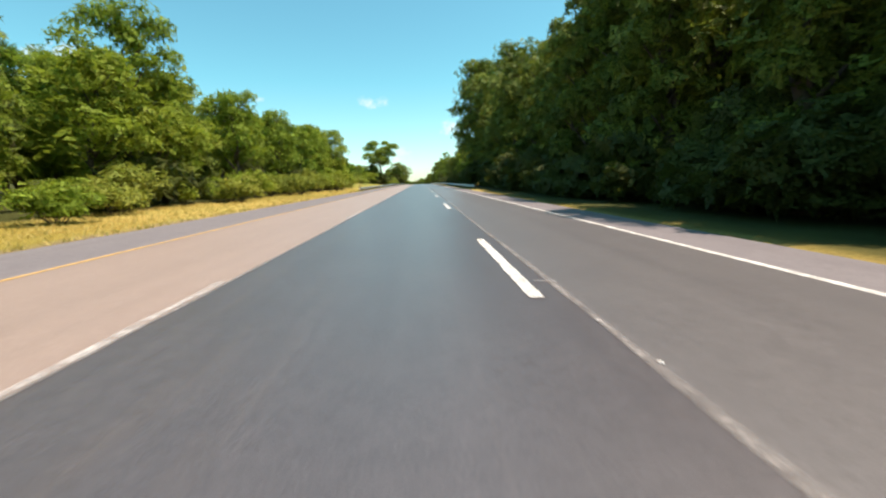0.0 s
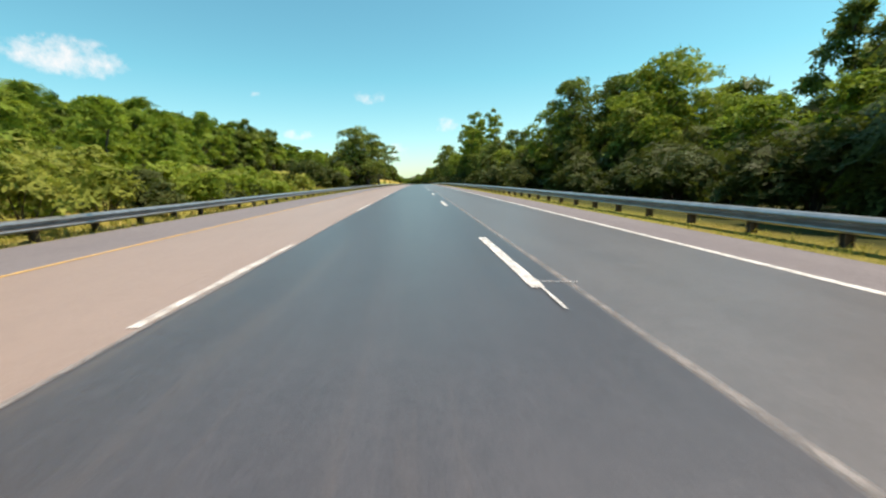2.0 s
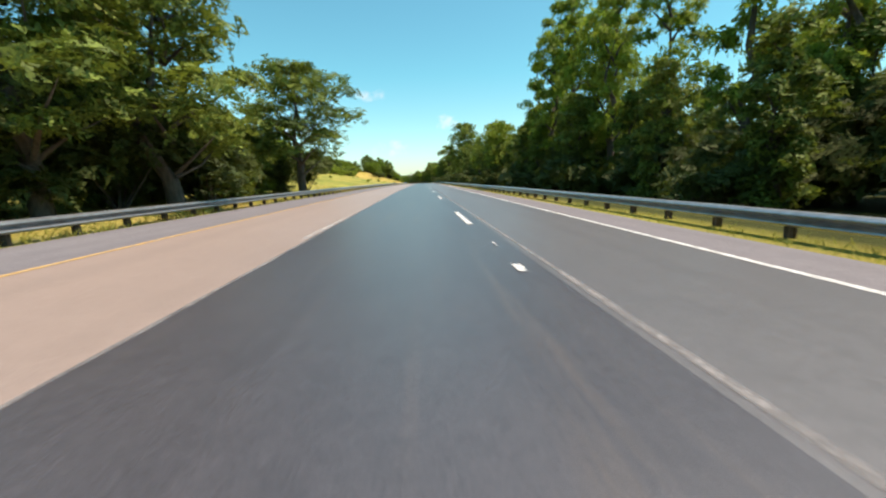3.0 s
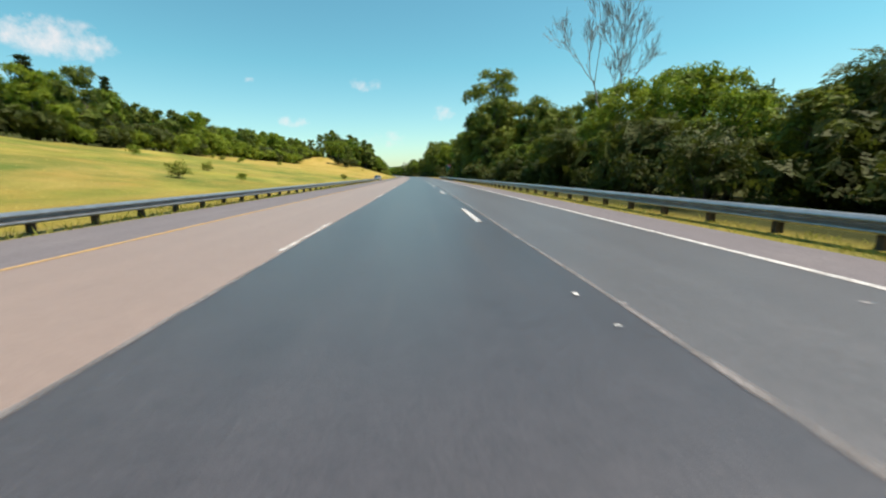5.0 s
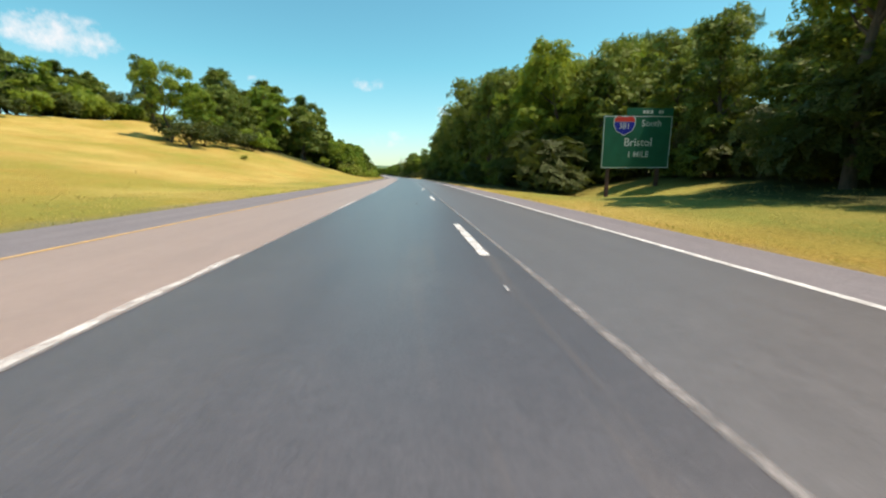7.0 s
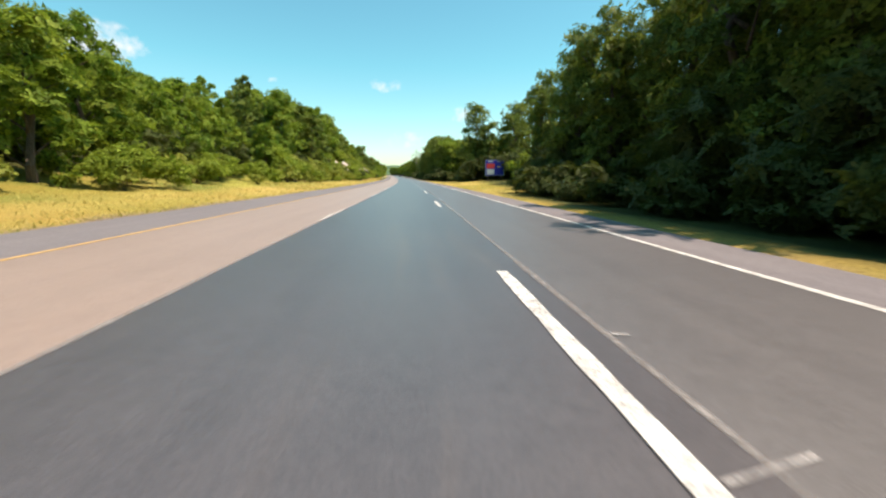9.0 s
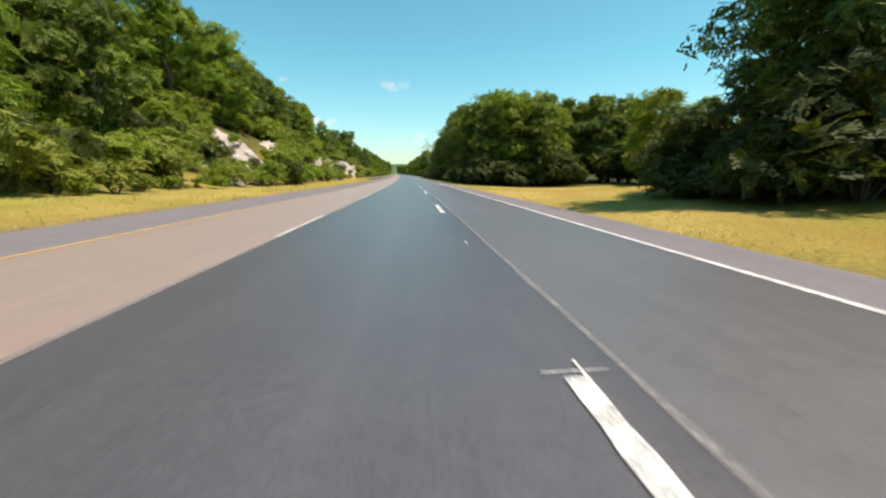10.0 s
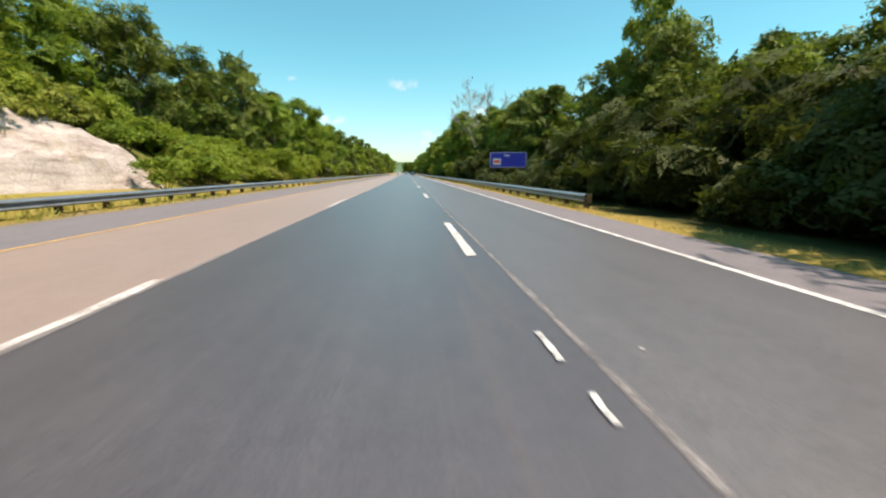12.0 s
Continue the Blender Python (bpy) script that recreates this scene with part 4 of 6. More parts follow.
wood(31, ["dark", "oak"], 85.5, 92, 8.0, 10.0, 5, 2.4, 3.0, 1.5, (1.0, 1.3))
wood(32, ["dark", "oak"], 105, 111, 7.6, 9.6, 4, 2.4, 3.0, 1.7, (1.0, 1.25))
wood(52, ["dark", "oak"], 111.5, 121, 7.4, 9.6, 6, 3.1, 4.2, 1.7, (1.0, 1.25))
wood(7, ["slim", "slim", "oak"], 127, 146, 7.9, 10.0, 9, 7.4, 9.6, 1.8, (0.75, 0.95))
wood(8, ["slim", "oak", "dark"], 152, 196, 6.8, 9.5, 14, 5.0, 6.4, 2.4, (0.85, 1.1))
wood(9, ["oak", "dark"], 199, 208.5, 7.8, 9.6, 6, 2.4, 2.9, 1.8, (1.0, 1.3))
wood(15, ["oak", "dark"], 209.5, 220, 7.8, 9.6, 6, 3.9, 4.8, 1.9, (0.9, 1.15))
wood(25, ["oak", "dark"], 220.5, 236, 7.8, 10, 8, 2.5, 3.1, 2.0, (0.95, 1.2))
wood(10, ["oak", "dark"], 244, 253, 7.8, 9.8, 4, 6.2, 7.4, 2.2, (0.85, 1.1))
wood(63, ["oak", "dark"], 253.5, 261, 7.6, 9.8, 4, 4.6, 5.4, 2.0, (0.85, 1.1))
wood(12, ["dark", "oak"], 262, 278, 9.6, 12.0, 8, 7.2, 8.4, 2.2, (0.8, 1.0))
plant("elm", 283.2, 9.2, 7.6, 70, 0.75, 0)
wood(13, ["dark", "oak"], 296, 303, 8.6, 14, 9, 6.4, 7.8, 2.2, (0.9, 1.1))
wood(14, ["dark"], 309, 362, 7.0, 9.4, 18, 8.6, 10.4, 2.8, (0.85, 1.05))
plant("dark", 378.0, 9.8, 7.2, 40, 0.75, 0)
plant("dark", 374.6, 8.9, 7.0, 260, 0.8, 0)
plant("dark", 382.4, 9.7, 7.4, 20, 0.65, 1)
plant("edge", 381.6, 9.3, 6.2, 120, 0.75, 0)
wood(17, ["oak", "dark"], 384, 391, 11.8, 13.6, 5, 2.2, 2.9, 1.8, (1.0, 1.3))
plant("dark", 401.0, 8.3, 8.6, 30, 0.9, 0)
plant("edge", 402.0, 8.2, 4.8, 60, 1.15, 1)
plant("edge", 400.2, 9.6, 6.4, 160, 1.0, 2)
plant("dark", 400.4, 12.6, 7.2, 200, 1.1, 2)
plant("edge", 402.2, 12.0, 5.6, 260, 1.1, 3)
plant("dark", 409.0, 17.0, 10.8, 130, 1.25, 1)
plant("oak", 411.6, 12.0, 4.4, 230, 1.1, 2)
wood(18, ["dark", "oak"], 424.6, 432, 8.0, 13, 9, 6.4, 8.0, 2.0, (0.9, 1.1))
wood(53, ["dark"], 430, 436, 7.6, 9.6, 4, 7.2, 8.6, 2.3, (0.85, 1.05))
wood(20, ["dark"], 443.5, 455, 7.4, 9.6, 6, 7.6, 9.4, 2.5, (0.85, 1.05))
wood(21, ["dark"], 456, 475, 8.4, 10.6, 9, 9.4, 11.0, 2.4, (0.9, 1.1))
wood(51, ["dark", "oak"], 483.8, 489, 8.0, 10.2, 4, 4.9, 5.7, 1.8, (0.9, 1.1))
wood(27, ["dark", "oak"], 477.5, 483.5, 8.2, 10.2, 4, 3.6, 4.3, 1.9, (0.9, 1.1))
wood(28, ["dark", "oak"], 488, 499, 11.0, 13.5, 5, 5.4, 6.4, 2.3, (0.85, 1.05))
wood(3, ["edge"], -8, 41, 6.7, 7.8, 17, 6.8, 8.2, 2.2, (0.85, 1.05))
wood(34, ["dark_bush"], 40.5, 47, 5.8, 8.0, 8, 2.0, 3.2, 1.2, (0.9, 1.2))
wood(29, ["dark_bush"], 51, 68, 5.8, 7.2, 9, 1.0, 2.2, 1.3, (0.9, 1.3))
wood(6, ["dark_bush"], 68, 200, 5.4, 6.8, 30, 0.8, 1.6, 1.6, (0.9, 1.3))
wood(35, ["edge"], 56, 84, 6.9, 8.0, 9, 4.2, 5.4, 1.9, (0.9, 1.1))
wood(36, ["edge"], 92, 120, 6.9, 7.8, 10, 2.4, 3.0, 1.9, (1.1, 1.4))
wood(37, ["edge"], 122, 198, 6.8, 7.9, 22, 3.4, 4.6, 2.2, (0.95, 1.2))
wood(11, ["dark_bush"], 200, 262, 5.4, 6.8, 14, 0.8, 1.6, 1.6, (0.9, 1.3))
wood(38, ["edge"], 199, 209, 6.9, 8.0, 4, 1.9, 2.3, 2.0, (1.2, 1.5))
wood(45, ["edge"], 210, 236, 6.9, 8.0, 9, 2.4, 3.1, 2.0, (1.1, 1.4))
wood(39, ["edge"], 238, 261, 6.1, 7.3, 9, 5.6, 7.0, 2.2, (0.9, 1.1))
wood(43, ["edge"], 295, 301, 8.8, 13, 6, 4.2, 5.6, 1.8, (0.95, 1.2))
wood(46, ["edge"], 279, 293, 11.2, 13.4, 10, 4.4, 5.8, 1.9, (1.0, 1.25))
wood(47, ["dark"], 363, 371, 8.2, 9.8, 4, 6.6, 7.4, 1.9, (0.85, 1.05))
wood(48, ["edge"], 366, 372, 6.8, 7.8, 3, 5.2, 6.0, 1.9, (0.85, 1.05))
wood(16, ["edge"], 301, 365, 6.5, 7.6, 24, 7.0, 8.6, 2.2, (0.85, 1.05))
wood(30, ["edge"], 477.5, 485, 6.5, 7.6, 4, 2.5, 3.1, 1.6, (1.0, 1.2))
wood(33, ["dark_bush"], 483, 499, 4.9, 6.2, 14, 0.6, 0.9, 1.0, (1.2, 1.6))
wood(50, ["edge"], 423.8, 426.4, 6.4, 12.5, 5, 5.4, 6.8, 1.3, (0.9, 1.1))
wood(54, ["edge"], 427, 436, 6.3, 7.4, 4, 5.4, 6.8, 2.0, (0.85, 1.05))
wood(55, ["edge"], 437, 443, 6.4, 7.4, 3, 2.6, 3.2, 1.8, (1.1, 1.3))
wood(22, ["edge"], 443.5, 476, 6.3, 7.4, 14, 6.0, 7.6, 2.1, (0.85, 1.05))
plant("dark", 241, 8.8, 11.4, 30, 1.15, 1)
plant("dark", 244.5, 9.6, 9.4, 130, 0.95, 0)
plant("dark", 247.5, 10.2, 9.0, 230, 0.95, 2)
plant("dark", 250, 9.2, 7.6, 330, 0.95, 3)
plant("bare", 223, 12.3, 12.2, 10, 0.8)
plant("slim", 143, 9.4, 11.4, 80, 0.9, 1)
plant("slim", 140.5, 7.6, 9.0, 10, 0.9, 2)
plant("bare", 521, 8.9, 12.0, 200)
plant("elm", 486.6, 9.2, 7.2, 70, 0.5, 0)
plant("dark", 404.2, 14.2, 7.0, 140, 0.9, 0)
wood(61, ["dark_bush"], 399.6, 404.2, 7.2, 11.4, 11, 1.6, 3.0, 1.0, (1.1, 1.4))
plant("dark_bush", 375, 7.8, 2.4, 0, 1.3, 1)
plant("dark_bush", 377.5, 9.2, 2.6, 0, 1.3, 0)

# left side
wood(40, ["oak"], -8, 14, -12.0, -9.0, 8, 4.6, 5.4, 2.4, (0.9, 1.15))
wood(41, ["oak"], 15, 35, -12.0, -9.0, 9, 4.9, 5.6, 2.4, (0.9, 1.15))
wood(49, ["oak"], 36, 47, -12.0, -9.0, 5, 5.8, 6.7, 2.4, (0.85, 1.1))
plant("oak", 14.6, -9.4, 6.8, 30, 0.9, 1)
wood(65, ["bush", "bush", "dark_bush"], 415.5, 423.5, -8.6, -6.9, 9, 1.0, 1.9, 0.9, (1.0, 1.4))
wood(66, ["bush", "bush"], 426, 434, -8.6, -7.0, 5, 0.9, 1.6, 1.1, (1.0, 1.4))
plant("elm", 81.5, -7.4, 8.8, 20, 1.15, 0)
plant("edge", 82.6, -8.8, 4.4, 30, 1.3, 0)
plant("edge", 80.2, -8.6, 3.6, 130, 1.3, 1)
plant("edge", 85.4, -9.0, 3.6, 230, 1.3, 2)
plant("elm", 314, -20.5, 6.6, 70, 0.8, 1)
wood(69, ["bush", "dark_bush"], 313, 342, -22, -17, 18, 1.4, 2.8, 1.4, (1.0, 1.4))
plant("oak", 84.5, -9.8, 4.0, 120, 1.4, 1)
plant("bush", 81, -8.8, 3.0, 60, 1.1, 1)
plant("dark_bush", 80, -7.6, 2.0, 20, 1.3, 0)
plant("bush", 78.5, -9.4, 2.4, 140, 1.3, 2)
plant("bush", 85.5, -7.8, 2.2, 240, 1.3, 0)
plant("dark_bush", 83, -7.2, 2.2, 60, 1.1, 1)
plant("dark", 279.5, 10.8, 7.4, 60, 0.85, 1)
plant("dark", 282.4, 12.0, 6.8, 160, 0.85, 2)
plant("dark", 126.2, -6.8, 6.8, 200, 1.2, 0)
plant("dark", 128.6, -5.7, 6.4, 70, 1.45, 1)
plant("dark", 125.6, -8.6, 4.2, 20, 1.2, 2)
plant("dark_bush", 128.4, -7.0, 2.4, 40, 1.3, 1)
plant("dark_bush", 131.4, -6.4, 2.2, 90, 1.3, 0)
plant("dark", 130.6, -8.8, 5.6, 100, 1.2, 3)
wood(64, ["bush", "dark_bush"], 118, 128, -11.5, -7.6, 8, 1.8, 3.2, 1.3, (0.9, 1.2))
plant("dark", 138.6, -5.5, 6.3, 130, 1.6, 2)
wood(44, ["edge"], 120, 142, -8.4, -6.6, 9, 2.4, 3.4, 1.8, (1.1, 1.4))
plant("dark", 141.5, -8.8, 4.8, 30, 1.2, 1)
plant("oak", 126, -12.5, 4.2, 40, 1.1, 3)
plant("dark_bush", 130, -8.0, 2.8, 10, 1.3, 0)
plant("dark_bush", 133, -7.4, 2.6, 100, 1.3, 1)
plant("dark_bush", 144, -6.9, 2.4, 10, 1.3, 1)
plant("bush", 136, -8.4, 2.2, 50, 1.2, 2)
plant("dark_bush", 443.2, -8.3, 1.6, 20, 1.3, 0)
plant("bush", 444.6, -8.2, 1.2, 80, 1.4, 1)
plant("bush", 442.0, -8.0, 1.3, 180, 1.3, 2)
plant("weed", 451.6, -7.9, 0.8, 10, 1.3, 0)
plant("bush", 455.0, -8.3, 1.0, 230, 1.3, 0)
plant("bush", 448.0, -9.2, 0.9, 300, 1.4, 2)
plant("bush", 462.2, -7.9, 1.1, 40, 1.3, 0)
plant("bush", 463.4, -8.2, 0.9, 140, 1.4, 1)
plant("bush", 467.0, -8.0, 2.3, 10, 1.0, 2)
plant("bush", 468.2, -8.6, 1.7, 200, 1.1, 0)
plant("weed", 465.6, -7.6, 0.9, 100, 1.4, 1)
plant("dark_bush", 472.8, -7.4, 1.4, 60, 1.5, 0)
plant("bush", 478.5, -7.6, 1.2, 160, 1.5, 1)
wood(70, ["bush", "dark_bush"], 485, 497, -9.4, -7.2, 9, 1.0, 1.8, 1.1, (1.1, 1.4))
wood(72, ["bush", "bush", "weed"], 424, 446, -9.8, -7.5, 17, 0.9, 1.7, 1.0, (1.0, 1.4))
wood(67, ["bush", "bush", "weed"], 488, 500, -11, -6.9, 18, 0.8, 1.9, 1.0, (1.0, 1.4))
wood(42, ["bush", "weed"], -4, 44, -8.6, -6.8, 30, 0.9, 2.0, 1.1, (0.9, 1.4))

woodland_right = []
woodland_right += [
    (2, ["far_dark"], -12, 51, 10.5, 20, 46, 9, 12, 2.2),
    (5, ["far_dark"], 53, 84, 10, 20, 22, 5, 6.2, 2.5),
    (6, ["far_dark"], 84, 122, 9.5, 20, 34, 4, 5.4, 2.2),
    (8, ["far_dark"], 122, 152, 10, 20, 20, 4.2, 5.6, 2.5),
    (9, ["far_dark"], 150, 197, 10, 20, 28, 5, 6.5, 2.5),
    (10, ["far_dark"], 199, 236, 10.5, 22, 30, 3.2, 4.3, 2.3),
    (11, ["far_dark"], 238, 262, 11, 22, 26, 6.5, 8.5, 2.4),
    (12, ["far_dark"], 262, 279, 13, 22, 16, 8.5, 10, 2.4),
    (13, ["far_dark"], 281, 290, 15, 22, 7, 3.6, 4.6, 2.4)]
woodland_right += [
    (15, ["far_dark"], 300, 374, 10, 22, 54, 7.5, 10, 2.5),
    (27, ["far_dark"], 292, 302, 15, 24, 10, 5, 6.2, 2.5),
    (28, ["far_dark", "far"], 366, 430, 18, 28, 30, 5, 7, 2.6),
    (21, ["far_dark"], 431, 456, 10.5, 22, 20, 7, 8.6, 2.4),
    (23, ["far_dark"], 427, 434, 12, 20, 12, 6.0, 7.4, 2.0),
    (22, ["far_dark"], 456, 476, 10.5, 20, 20, 8.4, 10, 2.3),
    (24, ["far_dark"], 478, 488, 11, 20, 12, 4.2, 5.2, 2.0),
    (25, ["far_dark"], 488, 502, 14, 22, 9, 5.5, 6.6, 2.6),
    (29, ["far_dark", "far"], 503, 640, 11.5, 22, 62, 7.5, 10, 2.8)]
woodland_right += [
    (26, ["far", "far_dark"], 600, 900, 6.5, 22, 90, 7, 10, 3.2)]
woodland_right += [
    (24, ["mid_dark", "mid"], 518, 600, 7.2, 11, 20, 7.0, 9.0, 2.8),
    (23, ["mid_dark", "mid"], 502, 517, 8.6, 12, 7, 6.2, 7.4, 2.4),
]
thicket("woodland_right", "dense dark green woodland behind the roadside trees", "woods", woodland_right)
woodland_left = []
woodland_left += [
    (41, ["far", "far_dark"], -10, 48, -26, -12.5, 50, 5.6, 7.6, 2.4),
    (43, ["far", "far_dark", "far"], 88, 118, -64, -30, 32, 6.2, 7.8, 3.2),
    (36, ["far", "far_dark", "far"], 50, 88, -64, -31, 42, 7.6, 9.4, 3.0),
    (42, ["far", "far_dark", "far"], 118, 175, -66, -30, 66, 7.2, 9.4, 3.2),
    (46, ["far", "far_dark"], 148, 250, -42, -30.5, 84, 5.4, 7.4, 2.0),
    (44, ["far", "far_dark"], 250, 286, -44, -31, 38, 4.8, 6.4, 2.0),
    (37, ["far", "far_dark"], 287, 304, -44, -31, 18, 5.8, 7.2, 2.0),
    (38, ["far", "far_dark"], 304, 316, -44, -31, 14, 4.2, 5.6, 2.0),
    (39, ["far", "far_dark"], 316, 332, -44, -31, 18, 4.4, 6.2, 2.2),
    (48, ["far", "far_dark"], 356, 420, -50, -32, 18, 5, 7, 3.6),
    (52, ["far", "far_dark"], 342, 385, -26, -13.0, 40, 4.0, 5.6, 2.3),
    (51, ["far", "far_dark"], 385, 394, -26, -14, 9, 3.0, 3.8, 2.3),
    (33, ["far", "far_dark"], 395, 404, -30, -14, 8, 3.4, 4.4, 2.3),
    (53, ["far", "far_dark"], 404, 415, -30, -13.5, 11, 5.6, 7.4, 2.3)]
woodland_left += [
    (55, ["far", "far_dark"], 412, 456, -34, -17, 34, 5.4, 7.6, 2.4),
    (34, ["far", "far_dark"], 456, 505, -34, -17, 36, 3.6, 5.2, 2.4),
    (58, ["far", "far_dark"], 497, 640, -30, -12.5, 80, 6, 8.5, 2.8),
    (60, ["far", "far_dark"], 600, 900, -24, -7, 90, 6, 9, 3.2),
    (47, ["pine"], 150, 200, -50, -38, 7, 6, 9, 4),
    (49, ["pine"], 212, 252, -36, -32, 3, 7.0, 8.0, 6),
    (62, ["far", "far_dark"], 62, 92, -33, -25, 10, 3.0, 4.6, 2.6)]
woodland_left += [
    (45, ["far", "far"], 90, 122, -30, -15, 16, 3.5, 5.6, 2.8),
    (50, ["far", "far_dark"], 335, 352, -28, -13, 15, 7.8, 9.6, 2.2),
    (51, ["mid"], 341, 384, -14, -9.4, 20, 3.6, 5.2, 2.2),
    (58, ["mid"], 384, 393, -14, -10.4, 4, 3.0, 3.9, 2.2),
    (52, ["mid", "mid_dark"], 394, 412, -14, -9.6, 8, 5.6, 7.6, 2.2),
    (59, ["mid", "mid_dark"], 484, 500, -15, -11.4, 8, 6.2, 7.4, 2.0),
    (60, ["mid", "mid_dark"], 413, 425, -17, -12.5, 6, 6.4, 7.6, 2.0),
    (54, ["mid", "mid_dark"], 426, 456, -16, -11.8, 14, 4.4, 6.2, 2.1),
    (35, ["mid", "mid_dark"], 456, 492, -16, -11.6, 18, 2.7, 3.8, 2.0),
    (57, ["far", "far_dark"], 497, 600, -13, -8.4, 32, 5, 7.5, 2.6),
    (68, ["mid_dark", "mid"], 322, 340, -27, -19.5, 15, 5.2, 6.8, 2.0),
]
thicket("woodland_left", "green woodland on the banks and far hillside", "woods", woodland_left)
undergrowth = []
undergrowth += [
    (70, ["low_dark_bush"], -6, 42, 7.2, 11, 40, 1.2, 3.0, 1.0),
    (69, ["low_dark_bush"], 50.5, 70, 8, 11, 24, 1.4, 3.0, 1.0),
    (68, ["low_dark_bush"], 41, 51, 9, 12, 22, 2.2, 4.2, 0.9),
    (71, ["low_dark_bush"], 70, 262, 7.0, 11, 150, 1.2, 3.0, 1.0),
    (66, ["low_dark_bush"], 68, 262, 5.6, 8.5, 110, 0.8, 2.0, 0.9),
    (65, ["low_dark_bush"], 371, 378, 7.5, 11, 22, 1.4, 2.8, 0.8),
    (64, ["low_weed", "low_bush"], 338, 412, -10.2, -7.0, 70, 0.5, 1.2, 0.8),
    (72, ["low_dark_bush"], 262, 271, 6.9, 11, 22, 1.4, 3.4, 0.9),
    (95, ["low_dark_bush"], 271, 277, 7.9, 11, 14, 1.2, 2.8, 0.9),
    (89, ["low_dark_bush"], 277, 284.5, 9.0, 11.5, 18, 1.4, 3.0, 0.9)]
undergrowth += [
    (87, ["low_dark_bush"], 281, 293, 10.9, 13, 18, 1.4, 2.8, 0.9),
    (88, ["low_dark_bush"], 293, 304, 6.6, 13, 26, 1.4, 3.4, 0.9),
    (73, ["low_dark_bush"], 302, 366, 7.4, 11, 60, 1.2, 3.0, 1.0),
    # low dark bushes added to deepen the tree's shadow on the grass
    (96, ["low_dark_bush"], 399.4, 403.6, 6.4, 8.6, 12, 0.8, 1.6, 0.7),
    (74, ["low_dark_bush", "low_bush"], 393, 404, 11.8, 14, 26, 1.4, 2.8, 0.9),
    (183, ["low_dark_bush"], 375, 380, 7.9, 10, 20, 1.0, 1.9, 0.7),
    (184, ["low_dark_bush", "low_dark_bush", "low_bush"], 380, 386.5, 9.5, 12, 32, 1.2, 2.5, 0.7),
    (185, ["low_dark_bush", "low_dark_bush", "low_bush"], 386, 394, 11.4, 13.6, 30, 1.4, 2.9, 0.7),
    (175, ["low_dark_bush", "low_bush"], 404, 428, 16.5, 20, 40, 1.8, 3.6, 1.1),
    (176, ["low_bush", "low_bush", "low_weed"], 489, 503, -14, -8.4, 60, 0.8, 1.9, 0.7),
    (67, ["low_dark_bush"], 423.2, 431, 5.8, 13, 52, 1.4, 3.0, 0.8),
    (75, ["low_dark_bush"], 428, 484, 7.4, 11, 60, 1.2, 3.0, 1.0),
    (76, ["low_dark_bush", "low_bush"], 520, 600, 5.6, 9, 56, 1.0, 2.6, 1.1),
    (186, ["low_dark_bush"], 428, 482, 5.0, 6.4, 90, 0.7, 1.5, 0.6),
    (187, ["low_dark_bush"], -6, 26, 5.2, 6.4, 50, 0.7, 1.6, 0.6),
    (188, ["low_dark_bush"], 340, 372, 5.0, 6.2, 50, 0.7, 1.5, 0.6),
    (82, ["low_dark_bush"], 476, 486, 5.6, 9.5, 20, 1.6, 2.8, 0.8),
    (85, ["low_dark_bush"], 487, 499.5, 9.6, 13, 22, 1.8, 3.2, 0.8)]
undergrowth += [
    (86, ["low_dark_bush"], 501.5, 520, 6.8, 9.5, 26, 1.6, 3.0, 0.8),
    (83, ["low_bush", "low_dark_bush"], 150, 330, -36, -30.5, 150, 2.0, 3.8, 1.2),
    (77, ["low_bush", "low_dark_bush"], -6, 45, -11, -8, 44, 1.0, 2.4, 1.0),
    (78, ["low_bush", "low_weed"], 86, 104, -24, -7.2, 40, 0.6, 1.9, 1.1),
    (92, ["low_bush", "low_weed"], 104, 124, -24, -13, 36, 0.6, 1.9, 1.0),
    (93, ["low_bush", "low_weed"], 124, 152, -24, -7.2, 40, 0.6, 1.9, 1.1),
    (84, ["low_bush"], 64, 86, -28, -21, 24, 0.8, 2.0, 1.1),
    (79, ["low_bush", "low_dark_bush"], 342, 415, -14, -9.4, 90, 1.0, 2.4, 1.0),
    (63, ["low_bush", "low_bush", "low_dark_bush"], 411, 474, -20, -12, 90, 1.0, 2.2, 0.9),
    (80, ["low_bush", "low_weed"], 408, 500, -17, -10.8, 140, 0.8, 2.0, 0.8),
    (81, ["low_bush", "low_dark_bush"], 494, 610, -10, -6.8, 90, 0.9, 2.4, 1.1)]
